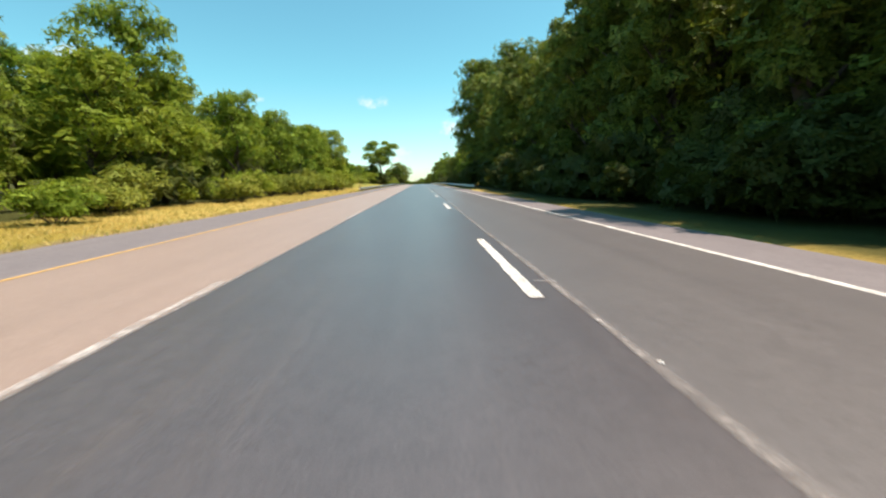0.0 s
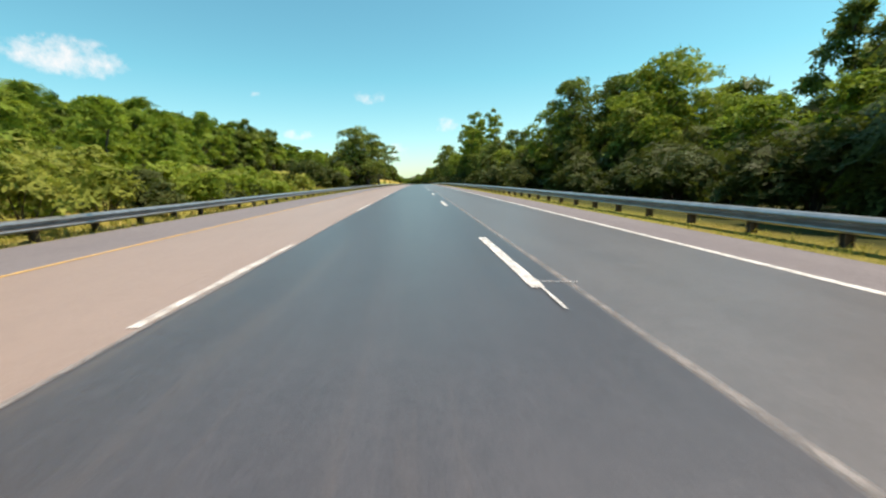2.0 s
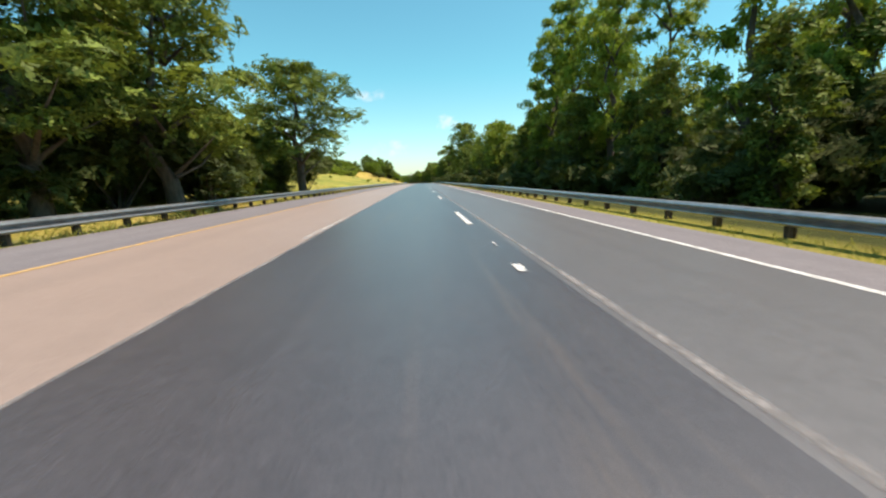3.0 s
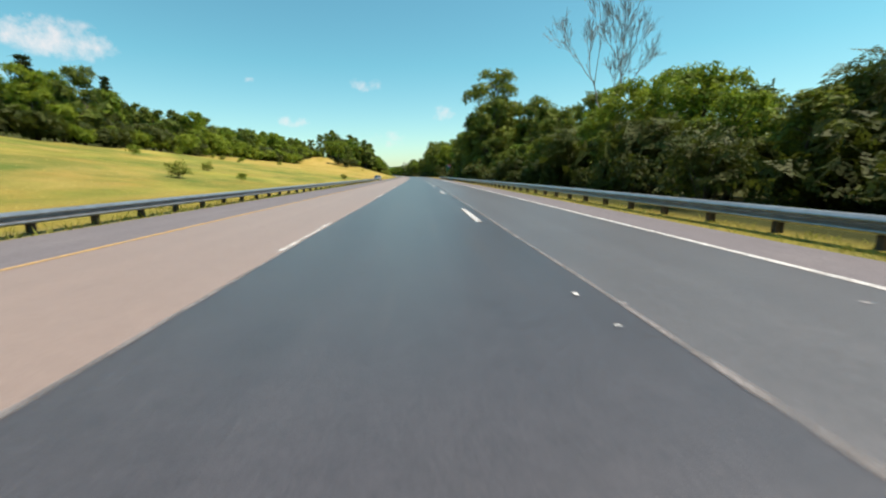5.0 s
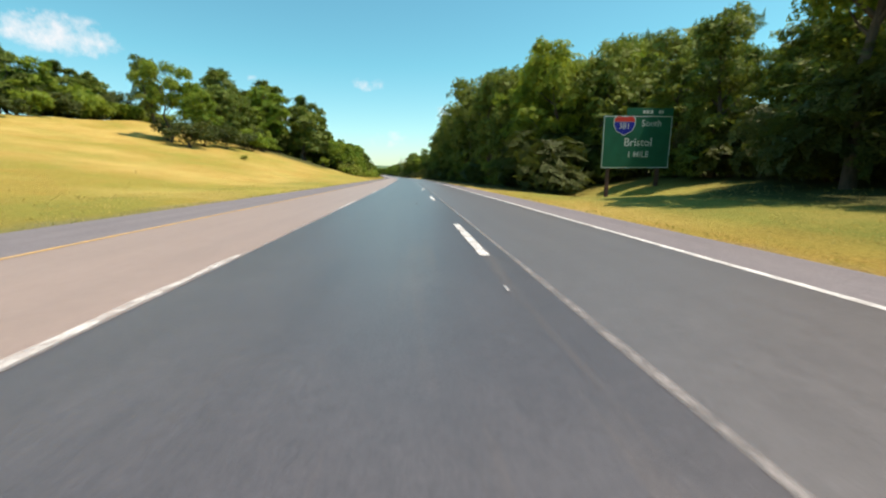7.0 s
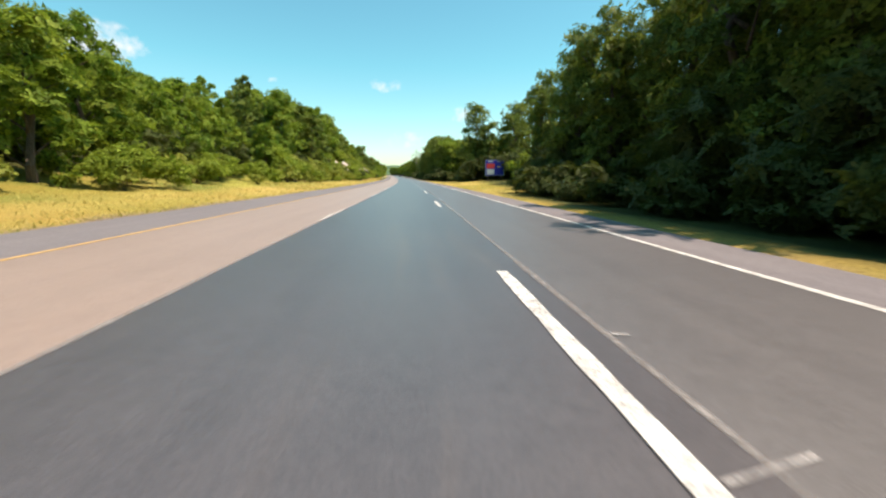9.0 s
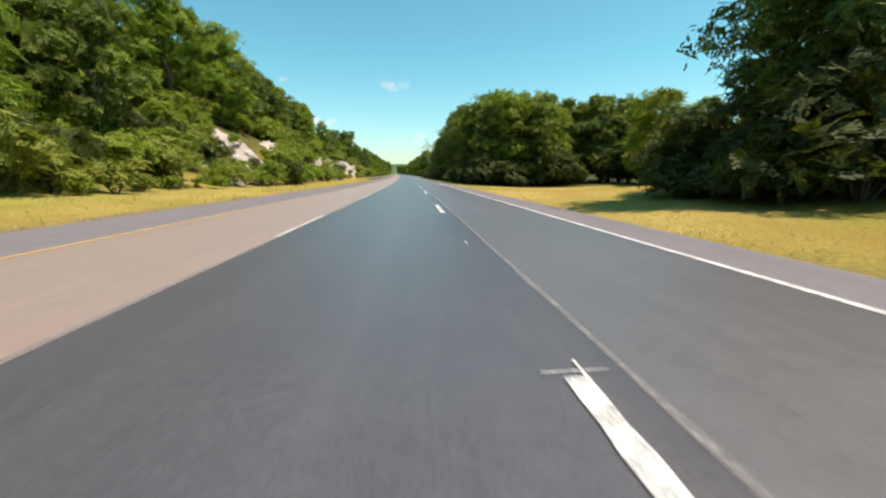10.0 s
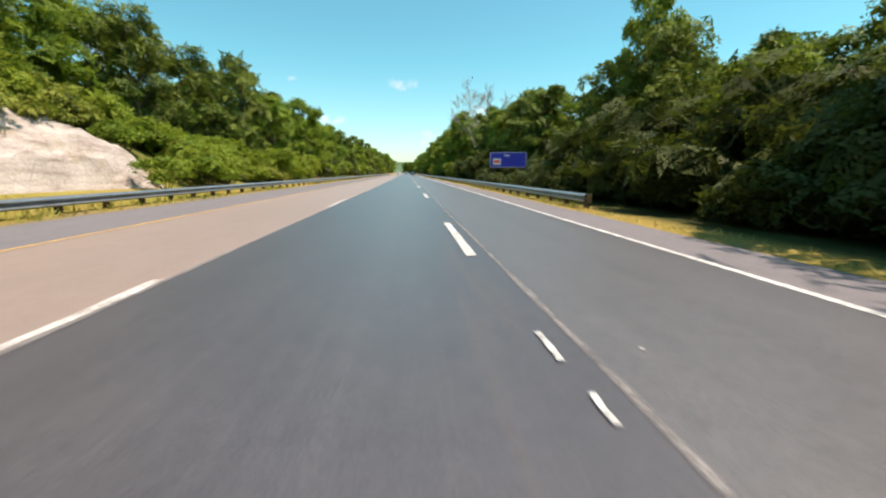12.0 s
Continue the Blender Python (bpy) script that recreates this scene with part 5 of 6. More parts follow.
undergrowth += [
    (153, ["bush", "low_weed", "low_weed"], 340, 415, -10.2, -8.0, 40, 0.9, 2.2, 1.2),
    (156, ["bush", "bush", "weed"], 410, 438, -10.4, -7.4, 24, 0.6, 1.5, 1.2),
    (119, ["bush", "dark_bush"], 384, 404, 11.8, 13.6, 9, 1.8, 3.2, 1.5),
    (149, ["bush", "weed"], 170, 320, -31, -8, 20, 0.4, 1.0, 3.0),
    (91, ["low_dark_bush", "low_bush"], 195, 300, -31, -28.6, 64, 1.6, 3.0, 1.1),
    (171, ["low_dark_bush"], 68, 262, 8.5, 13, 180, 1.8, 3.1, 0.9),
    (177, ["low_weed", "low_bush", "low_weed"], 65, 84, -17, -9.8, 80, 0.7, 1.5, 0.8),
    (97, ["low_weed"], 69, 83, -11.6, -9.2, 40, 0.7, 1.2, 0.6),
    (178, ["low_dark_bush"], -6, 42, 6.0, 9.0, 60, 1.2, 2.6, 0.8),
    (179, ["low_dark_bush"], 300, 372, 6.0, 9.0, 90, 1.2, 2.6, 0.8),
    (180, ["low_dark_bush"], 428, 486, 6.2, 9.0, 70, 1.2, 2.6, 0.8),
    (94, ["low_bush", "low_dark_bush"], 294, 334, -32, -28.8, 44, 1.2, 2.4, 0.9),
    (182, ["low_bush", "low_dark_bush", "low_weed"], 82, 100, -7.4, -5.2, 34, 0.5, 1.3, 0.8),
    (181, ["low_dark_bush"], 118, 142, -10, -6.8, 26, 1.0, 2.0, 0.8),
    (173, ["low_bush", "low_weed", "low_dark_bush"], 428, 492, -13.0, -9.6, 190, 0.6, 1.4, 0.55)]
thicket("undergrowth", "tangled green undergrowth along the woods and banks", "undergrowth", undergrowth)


def ridge_height(s, u):
    return 27 * ramp(s, 1180, 1420) * (1 - 0.5 * ramp(s, 1500, 1800)) * (0.75 + 0.25 * np.sin(u * 0.006 + 1.2)) + 1.6 * wave(s * 0.35, u * 0.4) - 3.0


r_s, r_u = np.linspace(1150, 1820, 60), np.linspace(-700, 700, 140)
tagged(sheet("distant_hill", r_s, r_u, ridge_height, FAR_WOODS), "hazy green wooded ridge beyond the road's end", "hill", kind="structure")

for kind in SHAPES:         # shapes that no place has taken
    for ob in SHAPES[kind]:
        if ob.name not in USED:
            for o in list(ob.children_recursive):
                bpy.data.objects.remove(o)
            bpy.data.objects.remove(ob)


# ---- guard rails ----
def make_rail(s0, s1, u, side):
    """A W-beam rail on steel posts from s0 to s1; side is +1 where the road lies at smaller u."""
    rail = empty("guard_rail", s0, u, 0.0)
    inv = rail.matrix_world.inverted()
    prof = [(0.0, 0.115), (-0.020, 0.118), (-0.060, 0.136), (-0.064, 0.146), (-0.058, 0.156), (-0.004, 0.186), (0.0, 0.194), (-0.004, 0.202), (-0.058, 0.226), (-0.064, 0.236), (-0.060, 0.246), (-0.030, 0.268), (0.030, 0.276)]
    panel = 4.2
    n = max(1, int(round((s1 - s0) / panel)))
    for k in range(n):
        a, b = s0 + (s1 - s0) * k / n, s0 + (s1 - s0) * (k + 1) / n + 0.08
        V, F = [], []
        ss = np.linspace(a, b, 3)
        for i, s in enumerate(ss):
            for (du, z) in prof:
                for back in (0.0, 0.006):
                    V.append(inv @ Vector(at(s, u + side * (du + back) + side * 0.003 * (k % 2), z + float(bank(u)))))
        m = len(prof) * 2
        for i in range(2):
            for j in range(len(prof) - 1):
                p = i * m + j * 2
                F.append((p, p + 2, p + m + 2, p + m))
                F.append((p + 1, p + m + 1, p + m + 3, p + 3))
            F.append((i * m, i * m + m, i * m + m + 1, i * m + 1))
            q = i * m + m - 2
            F.append((q, q + 1, q + m + 1, q + m))
        ob = new("rail_panel", mesh_of("rail_panel", V, F, GALVANISED, False))
        ob.parent = rail
    bm = bmesh.new()
    box(bm, -0.045, 0.045, -0.007, 0.007, -0.35, 0.262)
    box(bm, -0.045, -0.038, -0.03, 0.03, -0.35, 0.262)
    box(bm, 0.038, 0.045, -0.03, 0.03, -0.35, 0.262)
    me = bpy.data.meshes.new("post")
    bm.to_mesh(me)
    bm.free()
    me.materials.append(POST_STEEL)
    s = s0 + 0.1
    while s < s1:
        ob = new("post", me)
        ob.parent = rail
        p = at(s, u + side * 0.055, float(bank(u)))
        ob.matrix_basis = inv @ (Matrix.Translation(Vector(p)) @ pose(0, 0, 0, 0, 0, math.degrees(road_turn(s))))
        s += 1.0
    bm = bmesh.new()
    for k in range(9):
        a = math.pi * k / 8
        x, y = side * 0.05 * (1 - math.cos(a)), -0.09 * math.sin(a)
        for z in (0.11, 0.28):
            bm.verts.new((x, y, z + float(bank(u))))
    bm.verts.ensure_lookup_table()
    for k in range(8):
        bm.faces.new([bm.verts[i] for i in (2 * k, 2 * k + 2, 2 * k + 3, 2 * k + 1)])
    bmesh.ops.solidify(bm, geom=bm.faces[:], thickness=0.006)
    part("end_shoe", bm, GALVANISED, rail, "rounded steel end shoe", True)
    return tagged(rail, "galvanised W-beam guard rail on rusty steel posts", "guard rail", "guard rails")


make_rail(33.2, 243.0, RAIL_L, -1)
make_rail(27.0, 265.0, RAIL_R, 1)
make_rail(452.0, 610.0, RAIL_L - 0.3, -1)
make_rail(480.0, 620.0, RAIL_R, 1)


# ---- rock cut ----
def make_outcrop(s0, s1, v0, v1, lift, seed):
    """A ledge of bedrock that stands out of the bank between the offsets v0 and v1."""
    ns, nv = int((s1 - s0) / 0.28), int((v1 - v0) / 0.22)
    ss, vv = np.linspace(s0, s1, ns), np.linspace(v0, v1, nv)
    S, V = np.meshgrid(ss, vv, indexing="ij")
    z = lie(S, -V)
    edge = np.minimum(np.minimum(ramp(S, s0, s0 + 1.3), 1 - ramp(S, s1 - 1.3, s1)), np.minimum(ramp(V, v0, v0 + 0.5), 1 - ramp(V, v1 - 0.8, v1)))
    bump = np.empty_like(z)
    for i in range(ns):
        for j in range(nv):
            p = Vector((S[i, j] * 0.42 + V[i, j] * 0.3 + seed, V[i, j] * 0.9, seed * 3.1))
            a = noise.turbulence(p, 4, False)
            cell = noise.cell(Vector((S[i, j] * 0.5 + V[i, j] * 0.6, V[i, j] * 1.1 - S[i, j] * 0.12, seed)))
            bump[i, j] = 0.55 * a + 0.32 * cell
    z = z - 0.14 + edge * (lift + 0.75 * (bump - 0.3))
    P = at(S, -V, z).reshape(-1, 3)
    base = P.mean(0)
    base[2] = P[:, 2].min()
    f = [(i * nv + j, (i + 1) * nv + j, (i + 1) * nv + j + 1, i * nv + j + 1) for i in range(ns - 1) for j in range(nv - 1)]
    ob = new("rock_outcrop", mesh_of("rock_outcrop", P - base, f, ROCK))
    ob.location = base
    rng = np.random.default_rng(int(seed * 10))
    for _ in range(11):
        i, j = int(rng.integers(4, ns - 4)), int(rng.integers(1, nv - 1) * rng.uniform(0.1, 1.0))
        size = float(rng.uniform(0.14, 0.42))
        bm = bmesh.new()
        bmesh.ops.create_cube(bm, size=1.0)
        bmesh.ops.subdivide_edges(bm, edges=bm.edges[:], cuts=2, use_grid_fill=True)
        for v in bm.verts:
            v.co += noise.noise_vector(v.co * 1.7 + Vector((seed, i, j))) * 0.30
            v.co = Vector((v.co.x * size * 1.5, v.co.y * size, v.co.z * size * 0.62))
        bm.transform(pose(0, 0, 0, float(rng.uniform(-25, 25)), float(rng.uniform(5, 30)), float(rng.uniform(0, 360))))
        p = P[i * nv + j] - base
        bmesh.ops.translate(bm, verts=bm.verts, vec=Vector(p) + Vector((0, 0, 0.08 * size)))
        part("rock_block", bm, ROCK, ob)
    return tagged(ob, "pale pinkish grey bedrock ledge with broken blocks", "rock", "rock outcrops")


make_outcrop(413.5, 421.0, 7.9, 12.4, 0.55, 1.0)
make_outcrop(423.5, 432.0, 7.8, 11.0, 0.55, 2.0)
make_outcrop(432.0, 446.0, 7.8, 10.3, 0.62, 3.0)
make_outcrop(445.0, 459.0, 7.9, 10.2, 0.60, 4.0)
make_outcrop(459.0, 474.0, 8.0, 10.4, 0.62, 5.0)
make_outcrop(472.0, 488.0, 7.9, 10.8, 0.68, 6.0)


# ---- road signs ----
def make_sign(name, s, u, z, w, h, face, label, posts, turn=0.0):
    """A sheet-metal sign board with a border on posts, its face towards oncoming cars; u and z are its middle."""
    sign = empty(name, s, u, 0.0, turn)
    part("panel", box_bm(-w / 2, w / 2, -0.012, 0.012, z - h / 2, z + h / 2, bevel=0.004), face, sign)
    bm = bmesh.new()
    b, t = 0.02, 0.024
    for x0, x1, z0, z1 in ((-w / 2 + b, w / 2 - b, z + h / 2 - b - t, z + h / 2 - b), (-w / 2 + b, w / 2 - b, z - h / 2 + b, z - h / 2 + b + t),
                           (-w / 2 + b, -w / 2 + b + t, z - h / 2 + b + t, z + h / 2 - b - t), (w / 2 - b - t, w / 2 - b, z - h / 2 + b + t, z + h / 2 - b - t)):
        box(bm, x0, x1, -0.0155, -0.0122, z0, z1)
    part("border", bm, SIGN_WHITE, sign, "white border line")
    for x in posts:
        bm = bmesh.new()
        foot = float(lie(s, u + x)) - 0.25
        for y0, y1, hw in ((0.03, 0.038, 0.055), (0.038, 0.122, 0.005), (0.122, 0.13, 0.055)):
            box(bm, x - hw, x + hw, y0, y1, foot, z + h / 2 - 0.05)
        part("post", bm, SIGN_POST, sign, "brown steel beam post")
    for k in range(3):
        zz = z - h / 2 + h * (k + 0.5) / 3
        part("stringer", box_bm(-w / 2 + 0.06, w / 2 - 0.06, 0.0125, 0.029, zz - 0.02, zz + 0.02), ALUMINIUM, sign)
    return tagged(sign, label, "road sign", "road signs")


def bar(sign, x, z, w, h, mat, name="text_bar", y=-0.0158, label=""):
    return part(name, box_bm(x - w / 2, x + w / 2, y, -0.0125, z - h / 2, z + h / 2), mat, sign, label)


def word(sign, x, z, widths, h, mat, gap=0.018):
    total = sum(widths) + gap * (len(widths) - 1)
    x -= total / 2
    for w in widths:
        bar(sign, x + w / 2, z, w, h, mat)
        x += w + gap


def letters(sign, text, x, z, h, mat, y=-0.0126, parent=None):
    """Raised words in the built-in font, h high, with their middle at x and z."""
    cu = bpy.data.curves.new("lettering", "FONT")
    cu.body, cu.align_x, cu.align_y, cu.size, cu.extrude, cu.offset = text, "CENTER", "CENTER", h * 1.38, 0.0018, 0.006 * h
    cu.resolution_u = 3
    tmp = bpy.data.objects.new("lettering", cu)
    scene.collection.objects.link(tmp)
    bpy.context.view_layer.update()
    me = bpy.data.meshes.new_from_object(tmp.evaluated_get(bpy.context.evaluated_depsgraph_get()))
    bpy.data.objects.remove(tmp)
    me.transform(pose(x, y - 0.0018, z, 90))
    me.materials.clear()
    me.materials.append(mat)
    ob = new("lettering", me)
    ob.parent = parent or sign
    return ob


def shield(sign, x, z, w, h, number):
    """Interstate route shield: red crown over a blue body with a white rim."""
    def outline(k):
        pts = [(-0.5, 0.36), (-0.36, 0.5), (-0.18, 0.43), (0, 0.5), (0.18, 0.43), (0.36, 0.5), (0.5, 0.36), (0.5, 0.02), (0.38, -0.26), (0.0, -0.5), (-0.38, -0.26), (-0.5, 0.02)]
        return [(x + px * w * k, z + pz * h * k) for px, pz in pts]

    def plate(pts, y0, y1):
        bm = bmesh.new()
        f = bm.faces.new([bm.verts.new((a, y0, b)) for a, b in pts])
        r = bmesh.ops.extrude_face_region(bm, geom=[f])
        bmesh.ops.translate(bm, verts=[v for v in r["geom"] if isinstance(v, bmesh.types.BMVert)], vec=(0, y1 - y0, 0))
        bmesh.ops.recalc_face_normals(bm, faces=bm.faces[:])
        return bm

    rim = part("route_shield", plate(outline(1.0), -0.0165, -0.0125), SIGN_WHITE, sign, "interstate shield in red and blue")
    body = [(x + px * w, z + pz * h) for px, pz in ((-0.46, 0.18), (0.46, 0.18), (0.46, 0.02), (0.35, -0.24), (0.0, -0.455), (-0.35, -0.24), (-0.46, 0.02))]
    part("shield_body", plate(body, -0.0178, -0.0166), SIGN_BLUE, rim)
    top = [(x - 0.46 * w, z + 0.20 * h), (x - 0.46 * w, z + 0.33 * h), (x - 0.33 * w, z + 0.46 * h), (x, z + 0.42 * h), (x + 0.33 * w, z + 0.46 * h), (x + 0.46 * w, z + 0.33 * h), (x + 0.46 * w, z + 0.20 * h)]
    part("shield_crown", plate(top, -0.0178, -0.0166), SIGN_RED, rim)
    letters(sign, number, x, z - 0.03 * h, 0.30 * h, SIGN_WHITE, -0.0179, rim)


exit_sign = make_sign("exit_sign", 290.3, 8.78, 1.77, 2.65, 1.90, SIGN_GREEN, "large green exit guide sign on brown posts", (-1.0, 0.95))
part("exit_tab", box_bm(-0.45, 1.325, -0.012, 0.012, 2.725, 2.98, bevel=0.004), SIGN_GREEN, exit_sign, "green exit number tab")
word(exit_sign, 0.35, 2.85, (0.09, 0.09, 0.03, 0.08), 0.11, SIGN_WHITE, 0.03)
word(exit_sign, 0.85, 2.85, (0.09, 0.05), 0.11, SIGN_WHITE, 0.03)
shield(exit_sign, -0.52, 2.36, 0.84, 0.72, "381")
letters(exit_sign, "South", 0.52, 2.44, 0.24, SIGN_WHITE)
letters(exit_sign, "Bristol", 0.05, 1.76, 0.30, SIGN_WHITE)
letters(exit_sign, "1 MILE", 0.08, 1.32, 0.22, SIGN_WHITE)

food_sign = make_sign("service_sign", 397.0, 9.55, 1.62, 2.05, 1.65, SIGN_BLUE, "blue service sign with red and white panels", (-0.75, 0.75))
word(food_sign, -0.45, 2.27, (0.10, 0.10, 0.10, 0.10), 0.13, SIGN_WHITE, 0.035)
word(food_sign, 0.45, 2.27, (0.10, 0.10, 0.10), 0.13, SIGN_WHITE, 0.035)
bar(food_sign, -0.45, 1.80, 0.86, 0.50, SIGN_RED, "logo_panel", label="red logo panel")
bar(food_sign, -0.45, 1.18, 0.80, 0.54, SIGN_WHITE, "logo_panel", label="white logo panel")
bar(food_sign, 0.45, 1.80, 0.62, 0.42, SIGN_BLUE, "logo_panel", label="dim blue and yellow logo panel")
bar(food_sign, 0.42, 1.70, 0.34, 0.10, SIGN_YELLOW, "text_bar", -0.018)

gas_sign = make_sign("service_sign", 500.2, 7.5, 1.50, 2.6, 1.05, SIGN_BLUE, "wide blue service sign before the trees", (-0.95, 0.95))
bar(gas_sign, -0.80, 1.38, 0.55, 0.42, SIGN_WHITE, "logo_panel", label="white logo panel")
bar(gas_sign, -0.80, 1.38, 0.40, 0.18, SIGN_RED, "text_bar", -0.018)
word(gas_sign, -0.1, 1.80, (0.09, 0.09, 0.09), 0.12, SIGN_WHITE, 0.035)

shade_sign = make_sign("service_sign", 49.5, 6.92, 1.32, 1.75, 0.75, SIGN_BLUE, "blue service sign in the shade of trees", (-0.6, 0.6))
word(shade_sign, -0.45, 1.49, (0.08, 0.08, 0.08, 0.08), 0.09, SIGN_WHITE, 0.03)
bar(shade_sign, -0.45, 1.21, 0.60, 0.26, SIGN_RED, "logo_panel", label="dark red logo panel")


def make_marker(s, u):
    m = empty("delineator", s, u, float(lie(s, u)))
    part("stake", box_bm(-0.012, 0.012, -0.008, 0.008, -0.2, 0.52), POST_STEEL, m)
    part("plate", box_bm(-0.055, 0.055, -0.018, -0.009, 0.26, 0.46, bevel=0.003), MARKER_YELLOW, m, "yellow reflective plate")
    bm = bmesh.new()
    for k in range(3):
        z = 0.30 + 0.06 * k
        f = bm.faces.new([bm.verts.new(p) for p in ((-0.052, -0.0195, z), (0.052, -0.0195, z - 0.03), (0.052, -0.0195, z), (-0.052, -0.0195, z + 0.03))])
    part("stripe", bm, TRIM_BLACK, m)
    return tagged(m, "yellow and black striped hazard marker at the rail end", "marker post", "marker posts")


make_marker(32.9, -4.6)
make_marker(26.8, 4.2)


# ---- cars ----
def make_car(s, u, z, paint, roof_paint, two_tone, label, turn=0.0, k=0.555):
    """A four-door saloon; its nose points along the road."""
    car = empty("car", s, u, z, turn)

    def loft(sections, mat, name, lab=""):
        """sections: y, then a ring of (x, z) for one side from bottom to top."""
        bm = bmesh.new()
        rings = []
        for y, ring in sections:
            full = [(-x, zz) for x, zz in ring] + [(x, zz) for x, zz in reversed(ring)]
            rings.append([bm.verts.new((x * k, y * k, zz * k)) for x, zz in full])
        n = len(rings[0])
        for a, b in zip(rings, rings[1:]):
            for i in range(n):
                bm.faces.new((a[i], a[(i + 1) % n], b[(i + 1) % n], b[i]))
        bm.faces.new(rings[0])
        bm.faces.new(list(reversed(rings[-1])))
        bmesh.ops.recalc_face_normals(bm, faces=bm.faces[:])
        return part(name, bm, mat, car, lab, True)

    def ring(w, z0, z1, zb):
        return [(w * 0.86, z0), (w * 0.97, z0 + 0.12), (w, (z0 + z1) / 2), (w * 0.97, zb - 0.05), (w * 0.90, zb)]

    loft([(-2.45, ring(0.78, 0.42, 0.85, 0.92)), (-2.30, ring(0.88, 0.28, 0.90, 1.02)), (-1.6, ring(0.93, 0.22, 0.90, 1.03)), (-0.5, ring(0.94, 0.20, 0.85, 1.0)),
          (0.8, ring(0.94, 0.20, 0.82, 0.97)), (1.6, ring(0.92, 0.22, 0.78, 0.90)), (2.2, ring(0.86, 0.26, 0.70, 0.80)), (2.48, ring(0.72, 0.36, 0.62, 0.68))], paint, "body")

    def cab(w0, w1, z0, z1):
        return [(w0, z0), (w0 * 0.985, z0 + 0.06), (w1, z1)]

    loft([(-1.80, cab(0.78, 0.74, 0.98, 1.03)), (-0.95, cab(0.84, 0.62, 0.98, 1.38)), (-0.4, cab(0.85, 0.66, 0.97, 1.43)), (0.3, cab(0.85, 0.64, 0.96, 1.41)), (1.25, cab(0.82, 0.78, 0.93, 0.98))], CAR_GLASS, "glazing", "dark tinted windows")
    loft([(-1.0, [(0.57, 1.37), (0.635, 1.375), (0.60, 1.405)]), (-0.4, [(0.60, 1.42), (0.675, 1.425), (0.62, 1.465)]), (0.36, [(0.60, 1.38), (0.655, 1.39), (0.60, 1.425)])], roof_paint, "roof")
    for side in (-1, 1):
        for y0, z0, y1, z1 in ((-1.80, 1.02, -0.98, 1.385), (-0.42, 0.99, -0.42, 1.42), (1.25, 0.98, 0.33, 1.40)):
            bm = bmesh.new()
            limb(bm, (side * 0.845 * k, y0 * k, z0 * k), (side * 0.655 * k, y1 * k, z1 * k), 0.035 * k, 0.03 * k, 6, 1)
            part("pillar", bm, paint, car)
        for y in (-1.42, 1.45):
            bm = bmesh.new()
            bmesh.ops.create_cone(bm, cap_ends=True, segments=24, radius1=0.335 * k, radius2=0.335 * k, depth=0.22 * k, matrix=pose(side * 0.84 * k, y * k, 0.335 * k, 0, 90, 0))
            bmesh.ops.bevel(bm, geom=[e for e in bm.edges if abs(abs(e.verts[0].co.x) - abs(e.verts[1].co.x)) < 1e-5], offset=0.03 * k, segments=2, affect="EDGES")
            tyre = part("tyre", bm, RUBBER, car, smooth=True)
            bm = bmesh.new()
            for j in range(5):
                a = 1.2566 * j
                limb(bm, (side * 0.945 * k, y * k, 0.335 * k), (side * 0.945 * k, (y + 0.2 * math.cos(a)) * k, (0.335 + 0.2 * math.sin(a)) * k), 0.05 * k, 0.035 * k, 5, 1)
            bmesh.ops.create_cone(bm, cap_ends=True, segments=20, radius1=0.20 * k, radius2=0.215 * k, depth=0.03 * k, matrix=pose(side * 0.925 * k, y * k, 0.335 * k, 0, 90, 0))
            part("rim", bm, ALLOY, tyre, "five-spoke alloy rim")
        part("wheel_arch", box_bm(side * 0.78 * k - 0.1 * k, side * 0.78 * k + 0.1 * k, -1.85 * k, -1.0 * k, 0.25 * k, 0.68 * k, bevel=0.02), TRIM_BLACK, car)
        part("wheel_arch", box_bm(side * 0.78 * k - 0.1 * k, side * 0.78 * k + 0.1 * k, 1.02 * k, 1.88 * k, 0.25 * k, 0.68 * k, bevel=0.02), TRIM_BLACK, car)
        part("tail_lamp", box_bm(side * 0.70 * k - 0.16 * k, side * 0.70 * k + 0.16 * k, -2.47 * k, -2.28 * k, 0.76 * k, 0.93 * k, bevel=0.015), TAIL_RED, car, "red tail lamp")
        part("head_lamp", box_bm(side * 0.62 * k - 0.15 * k, side * 0.62 * k + 0.15 * k, 2.28 * k, 2.44 * k, 0.60 * k, 0.74 * k, bevel=0.015), LAMP_CLEAR, car, "clear head lamp")
        part("side_mirror", box_bm(side * 0.99 * k - 0.08 * k, side * 0.99 * k + 0.08 * k, 0.72 * k, 0.82 * k, 0.97 * k, 1.09 * k, bevel=0.015), paint, car)
    part("rear_bumper", box_bm(-0.84 * k, 0.84 * k, -2.53 * k, -2.34 * k, 0.34 * k, 0.60 * k, bevel=0.03), paint, car)
    part("under_tray", box_bm(-0.74 * k, 0.74 * k, -2.3 * k, 2.25 * k, 0.16 * k, 0.30 * k, bevel=0.01), TRIM_BLACK, car)
    part("plate_bar", box_bm(-0.26 * k, 0.26 * k, -2.535 * k, -2.46 * k, 0.68 * k, 0.80 * k), SIGN_WHITE, car)
    if two_tone:
        loft([(-2.475, [(0.60, 0.74), (0.62, 0.80), (0.60, 0.90)]), (-2.36, [(0.70, 0.74), (0.74, 0.92), (0.72, 1.035)]), (-1.9, [(0.74, 0.80), (0.79, 0.98), (0.76, 1.055)])], CAR_BLUE, "boot_lid", "dark blue boot lid")
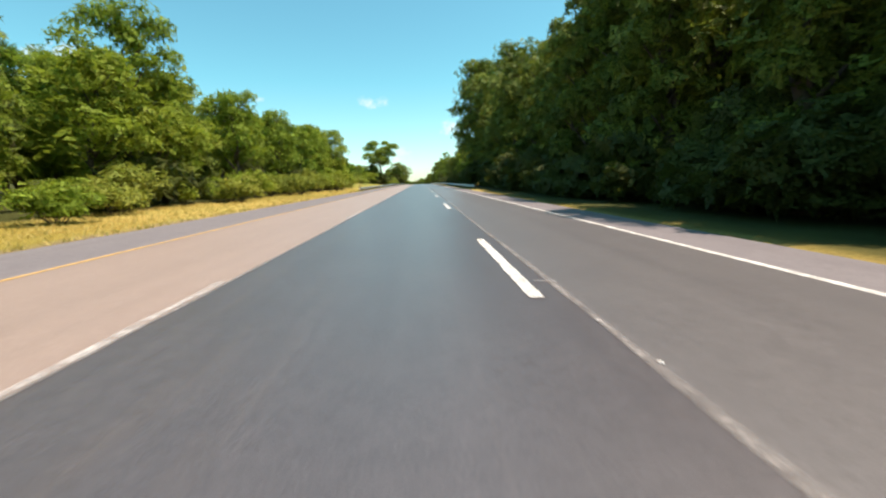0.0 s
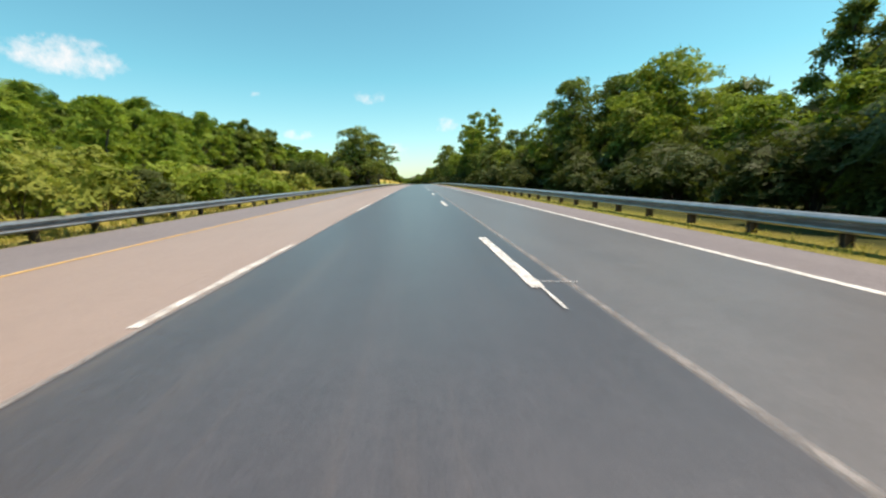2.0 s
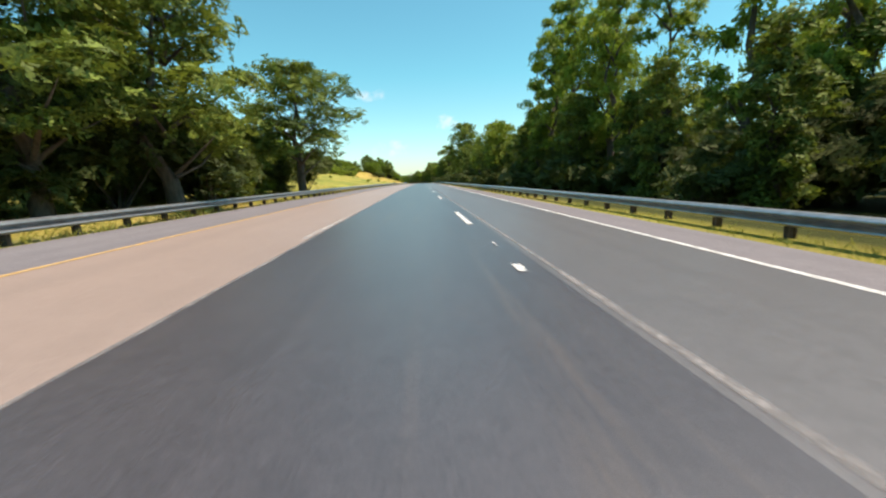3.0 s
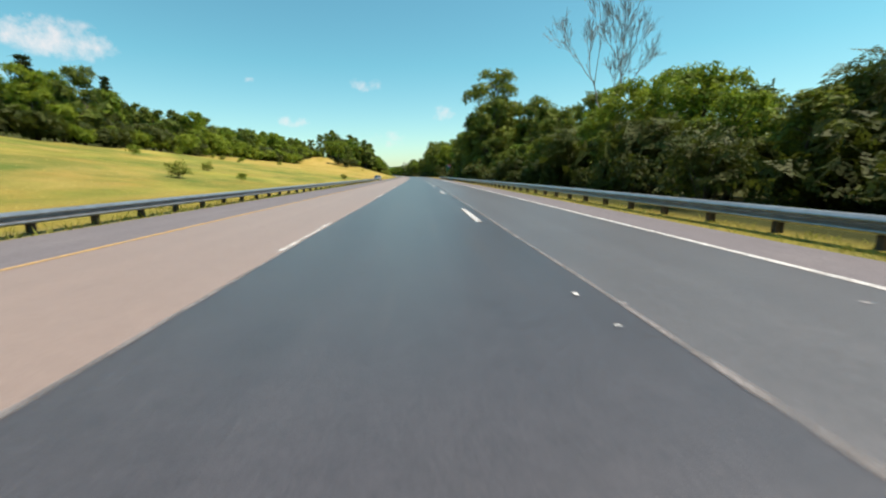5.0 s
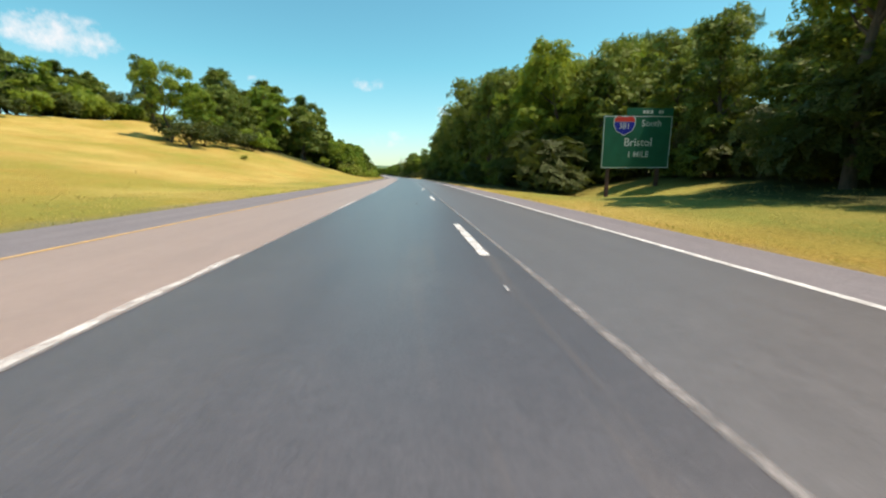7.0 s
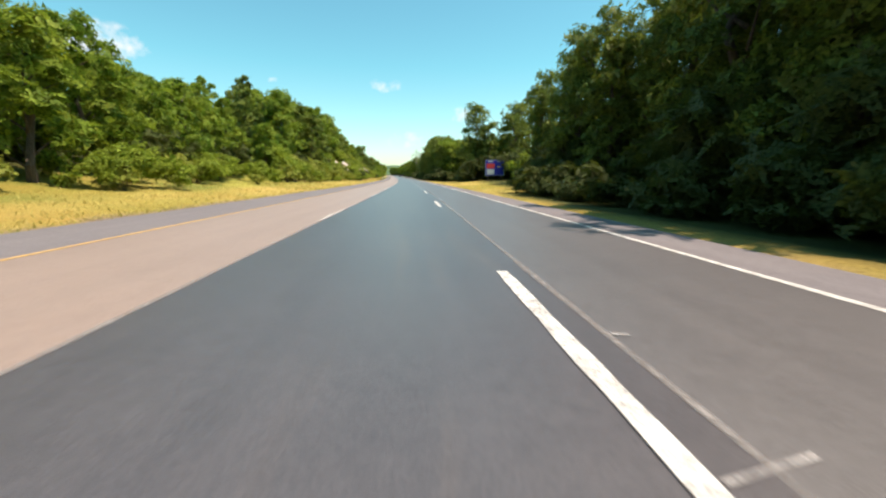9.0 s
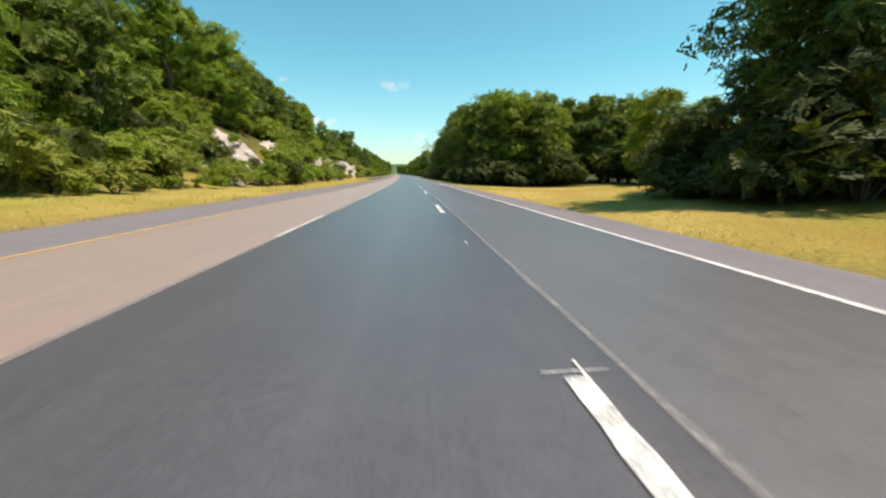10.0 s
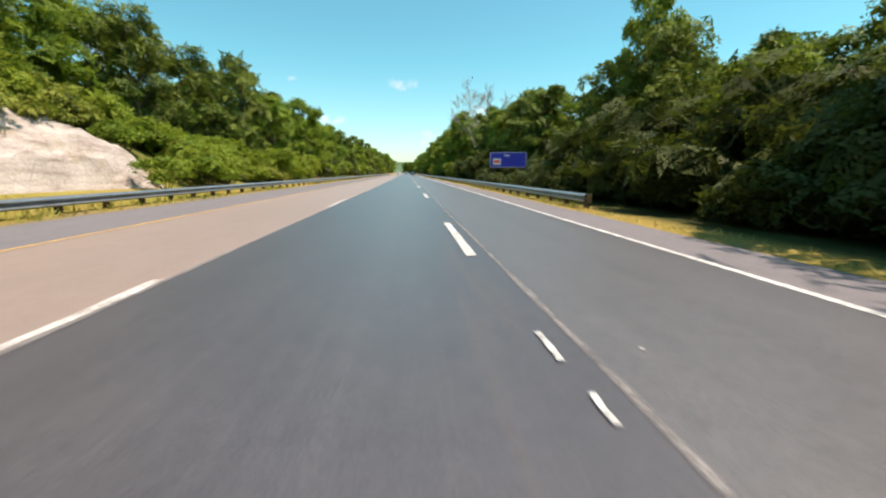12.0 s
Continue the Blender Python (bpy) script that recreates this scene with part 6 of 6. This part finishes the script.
        part("bumper_shade", box_bm(-0.80 * k, 0.80 * k, -2.50 * k, -2.30 * k, 0.20 * k, 0.36 * k, bevel=0.02), TRIM_BLACK, car, "black lower bumper")
    return tagged(car, label, "car", "cars")


make_car(248.6, -4.85, float(lie(248.6, -4.85)) - 0.02, CAR_SILVER, CAR_BLUE, True, "parked silver and dark blue saloon on the shoulder", 1.0, 0.445)
make_car(566.0, 1.85, -0.01, CAR_DARK, CAR_DARK, False, "dark grey saloon car far along the road")
make_car(588.0, -1.9, 0.0, CAR_WHITE, CAR_WHITE, False, "white saloon car far along the concrete lane")
make_car(604.0, 0.0, 0.0, CAR_SILVER, CAR_SILVER, False, "silver saloon car far along the road")


# ---- grass ----
def tufts(name, label, seed, plots, mat):
    """Blades of grass in tufts. Each plot: s0, s1, u0, u1, tufts, height."""
    rng = np.random.default_rng(seed)
    all_q = []
    for s0, s1, u0, u1, n, h in plots:
        s, u = rng.uniform(s0, s1, n), u0 + (u1 - u0) * rng.uniform(0, 1, n) ** 1.3
        keep = noise_mask(s, u) > rng.uniform(0.0, 0.8, n)
        s, u = s[keep], u[keep]
        base = at(s, u, lie(s, u) - 0.01)
        for _ in range(3):
            m = len(s)
            a = rng.uniform(0, 6.28, m)
            hh = (h * rng.uniform(0.5, 1.3, m))[:, None]
            p = base + np.stack([rng.normal(0, 0.035, m), rng.normal(0, 0.035, m), np.zeros(m)], -1)
            side = np.stack([np.cos(a), np.sin(a), np.zeros(m)], -1) * hh * 0.10
            tip = p + np.stack([rng.normal(0, 0.5, m), rng.normal(0, 0.5, m), np.full(m, 0.8)], -1) * hh
            all_q.append(np.stack([p - side, p + side, tip], 1))
    return tagged(new(name, loose_mesh(name, np.concatenate(all_q), mat)), label, "grass", kind="stuff")


def noise_mask(s, u):
    return np.clip(0.55 + 0.5 * np.sin(s * 0.9 + np.sin(u * 2.1) * 1.3) * np.sin(s * 0.23 + u * 0.8) + 0.3 * np.sin(s * 0.07 + 1.0), 0.05, 1)


tufts("dry_grass", "tall dry yellow grass along the road's edges", 7, [
    (-4, 60, -4.5, -8.5, 9500, 0.10), (60, 160, -4.6, -9.5, 4000, 0.13), (160, 330, -4.6, -7, 6000, 0.07), (190, 340, -7, -27, 9000, 0.07), (330, 500, -4.7, -8.8, 15840, 0.10),
    (54, 86, -9, -22, 3500, 0.14), (262, 304, 3.8, 9.5, 5760, 0.055), (366, 425, 3.8, 11, 7000, 0.07), (425, 500, 3.7, 4.15, 1800, 0.08), (27, 70, 3.9, 5.0, 1200, 0.08)], BLADE)
tufts("green_grass", "green weeds and grass under the guard rails", 8, [
    (27, 212, 3.46, 3.9, 4800, 0.055), (31, 243, -4.3, -4.75, 6000, 0.055), (265, 300, 3.46, 3.9, 900, 0.05), (371, 480, 3.46, 3.8, 2200, 0.05), (244, 500, -4.3, -4.8, 6000, 0.055), (27, 212, 3.6, 4.25, 5000, 0.08), (31, 240, -4.5, -5.6, 11000, 0.11), (480, 560, 3.7, 5.2, 2160, 0.14), (452, 540, -4.7, -6.0, 2880, 0.15),
    (60, 160, -4.8, -9.5, 6500, 0.10), (86, 160, -6, -18, 5000, 0.16)] , VERGE)
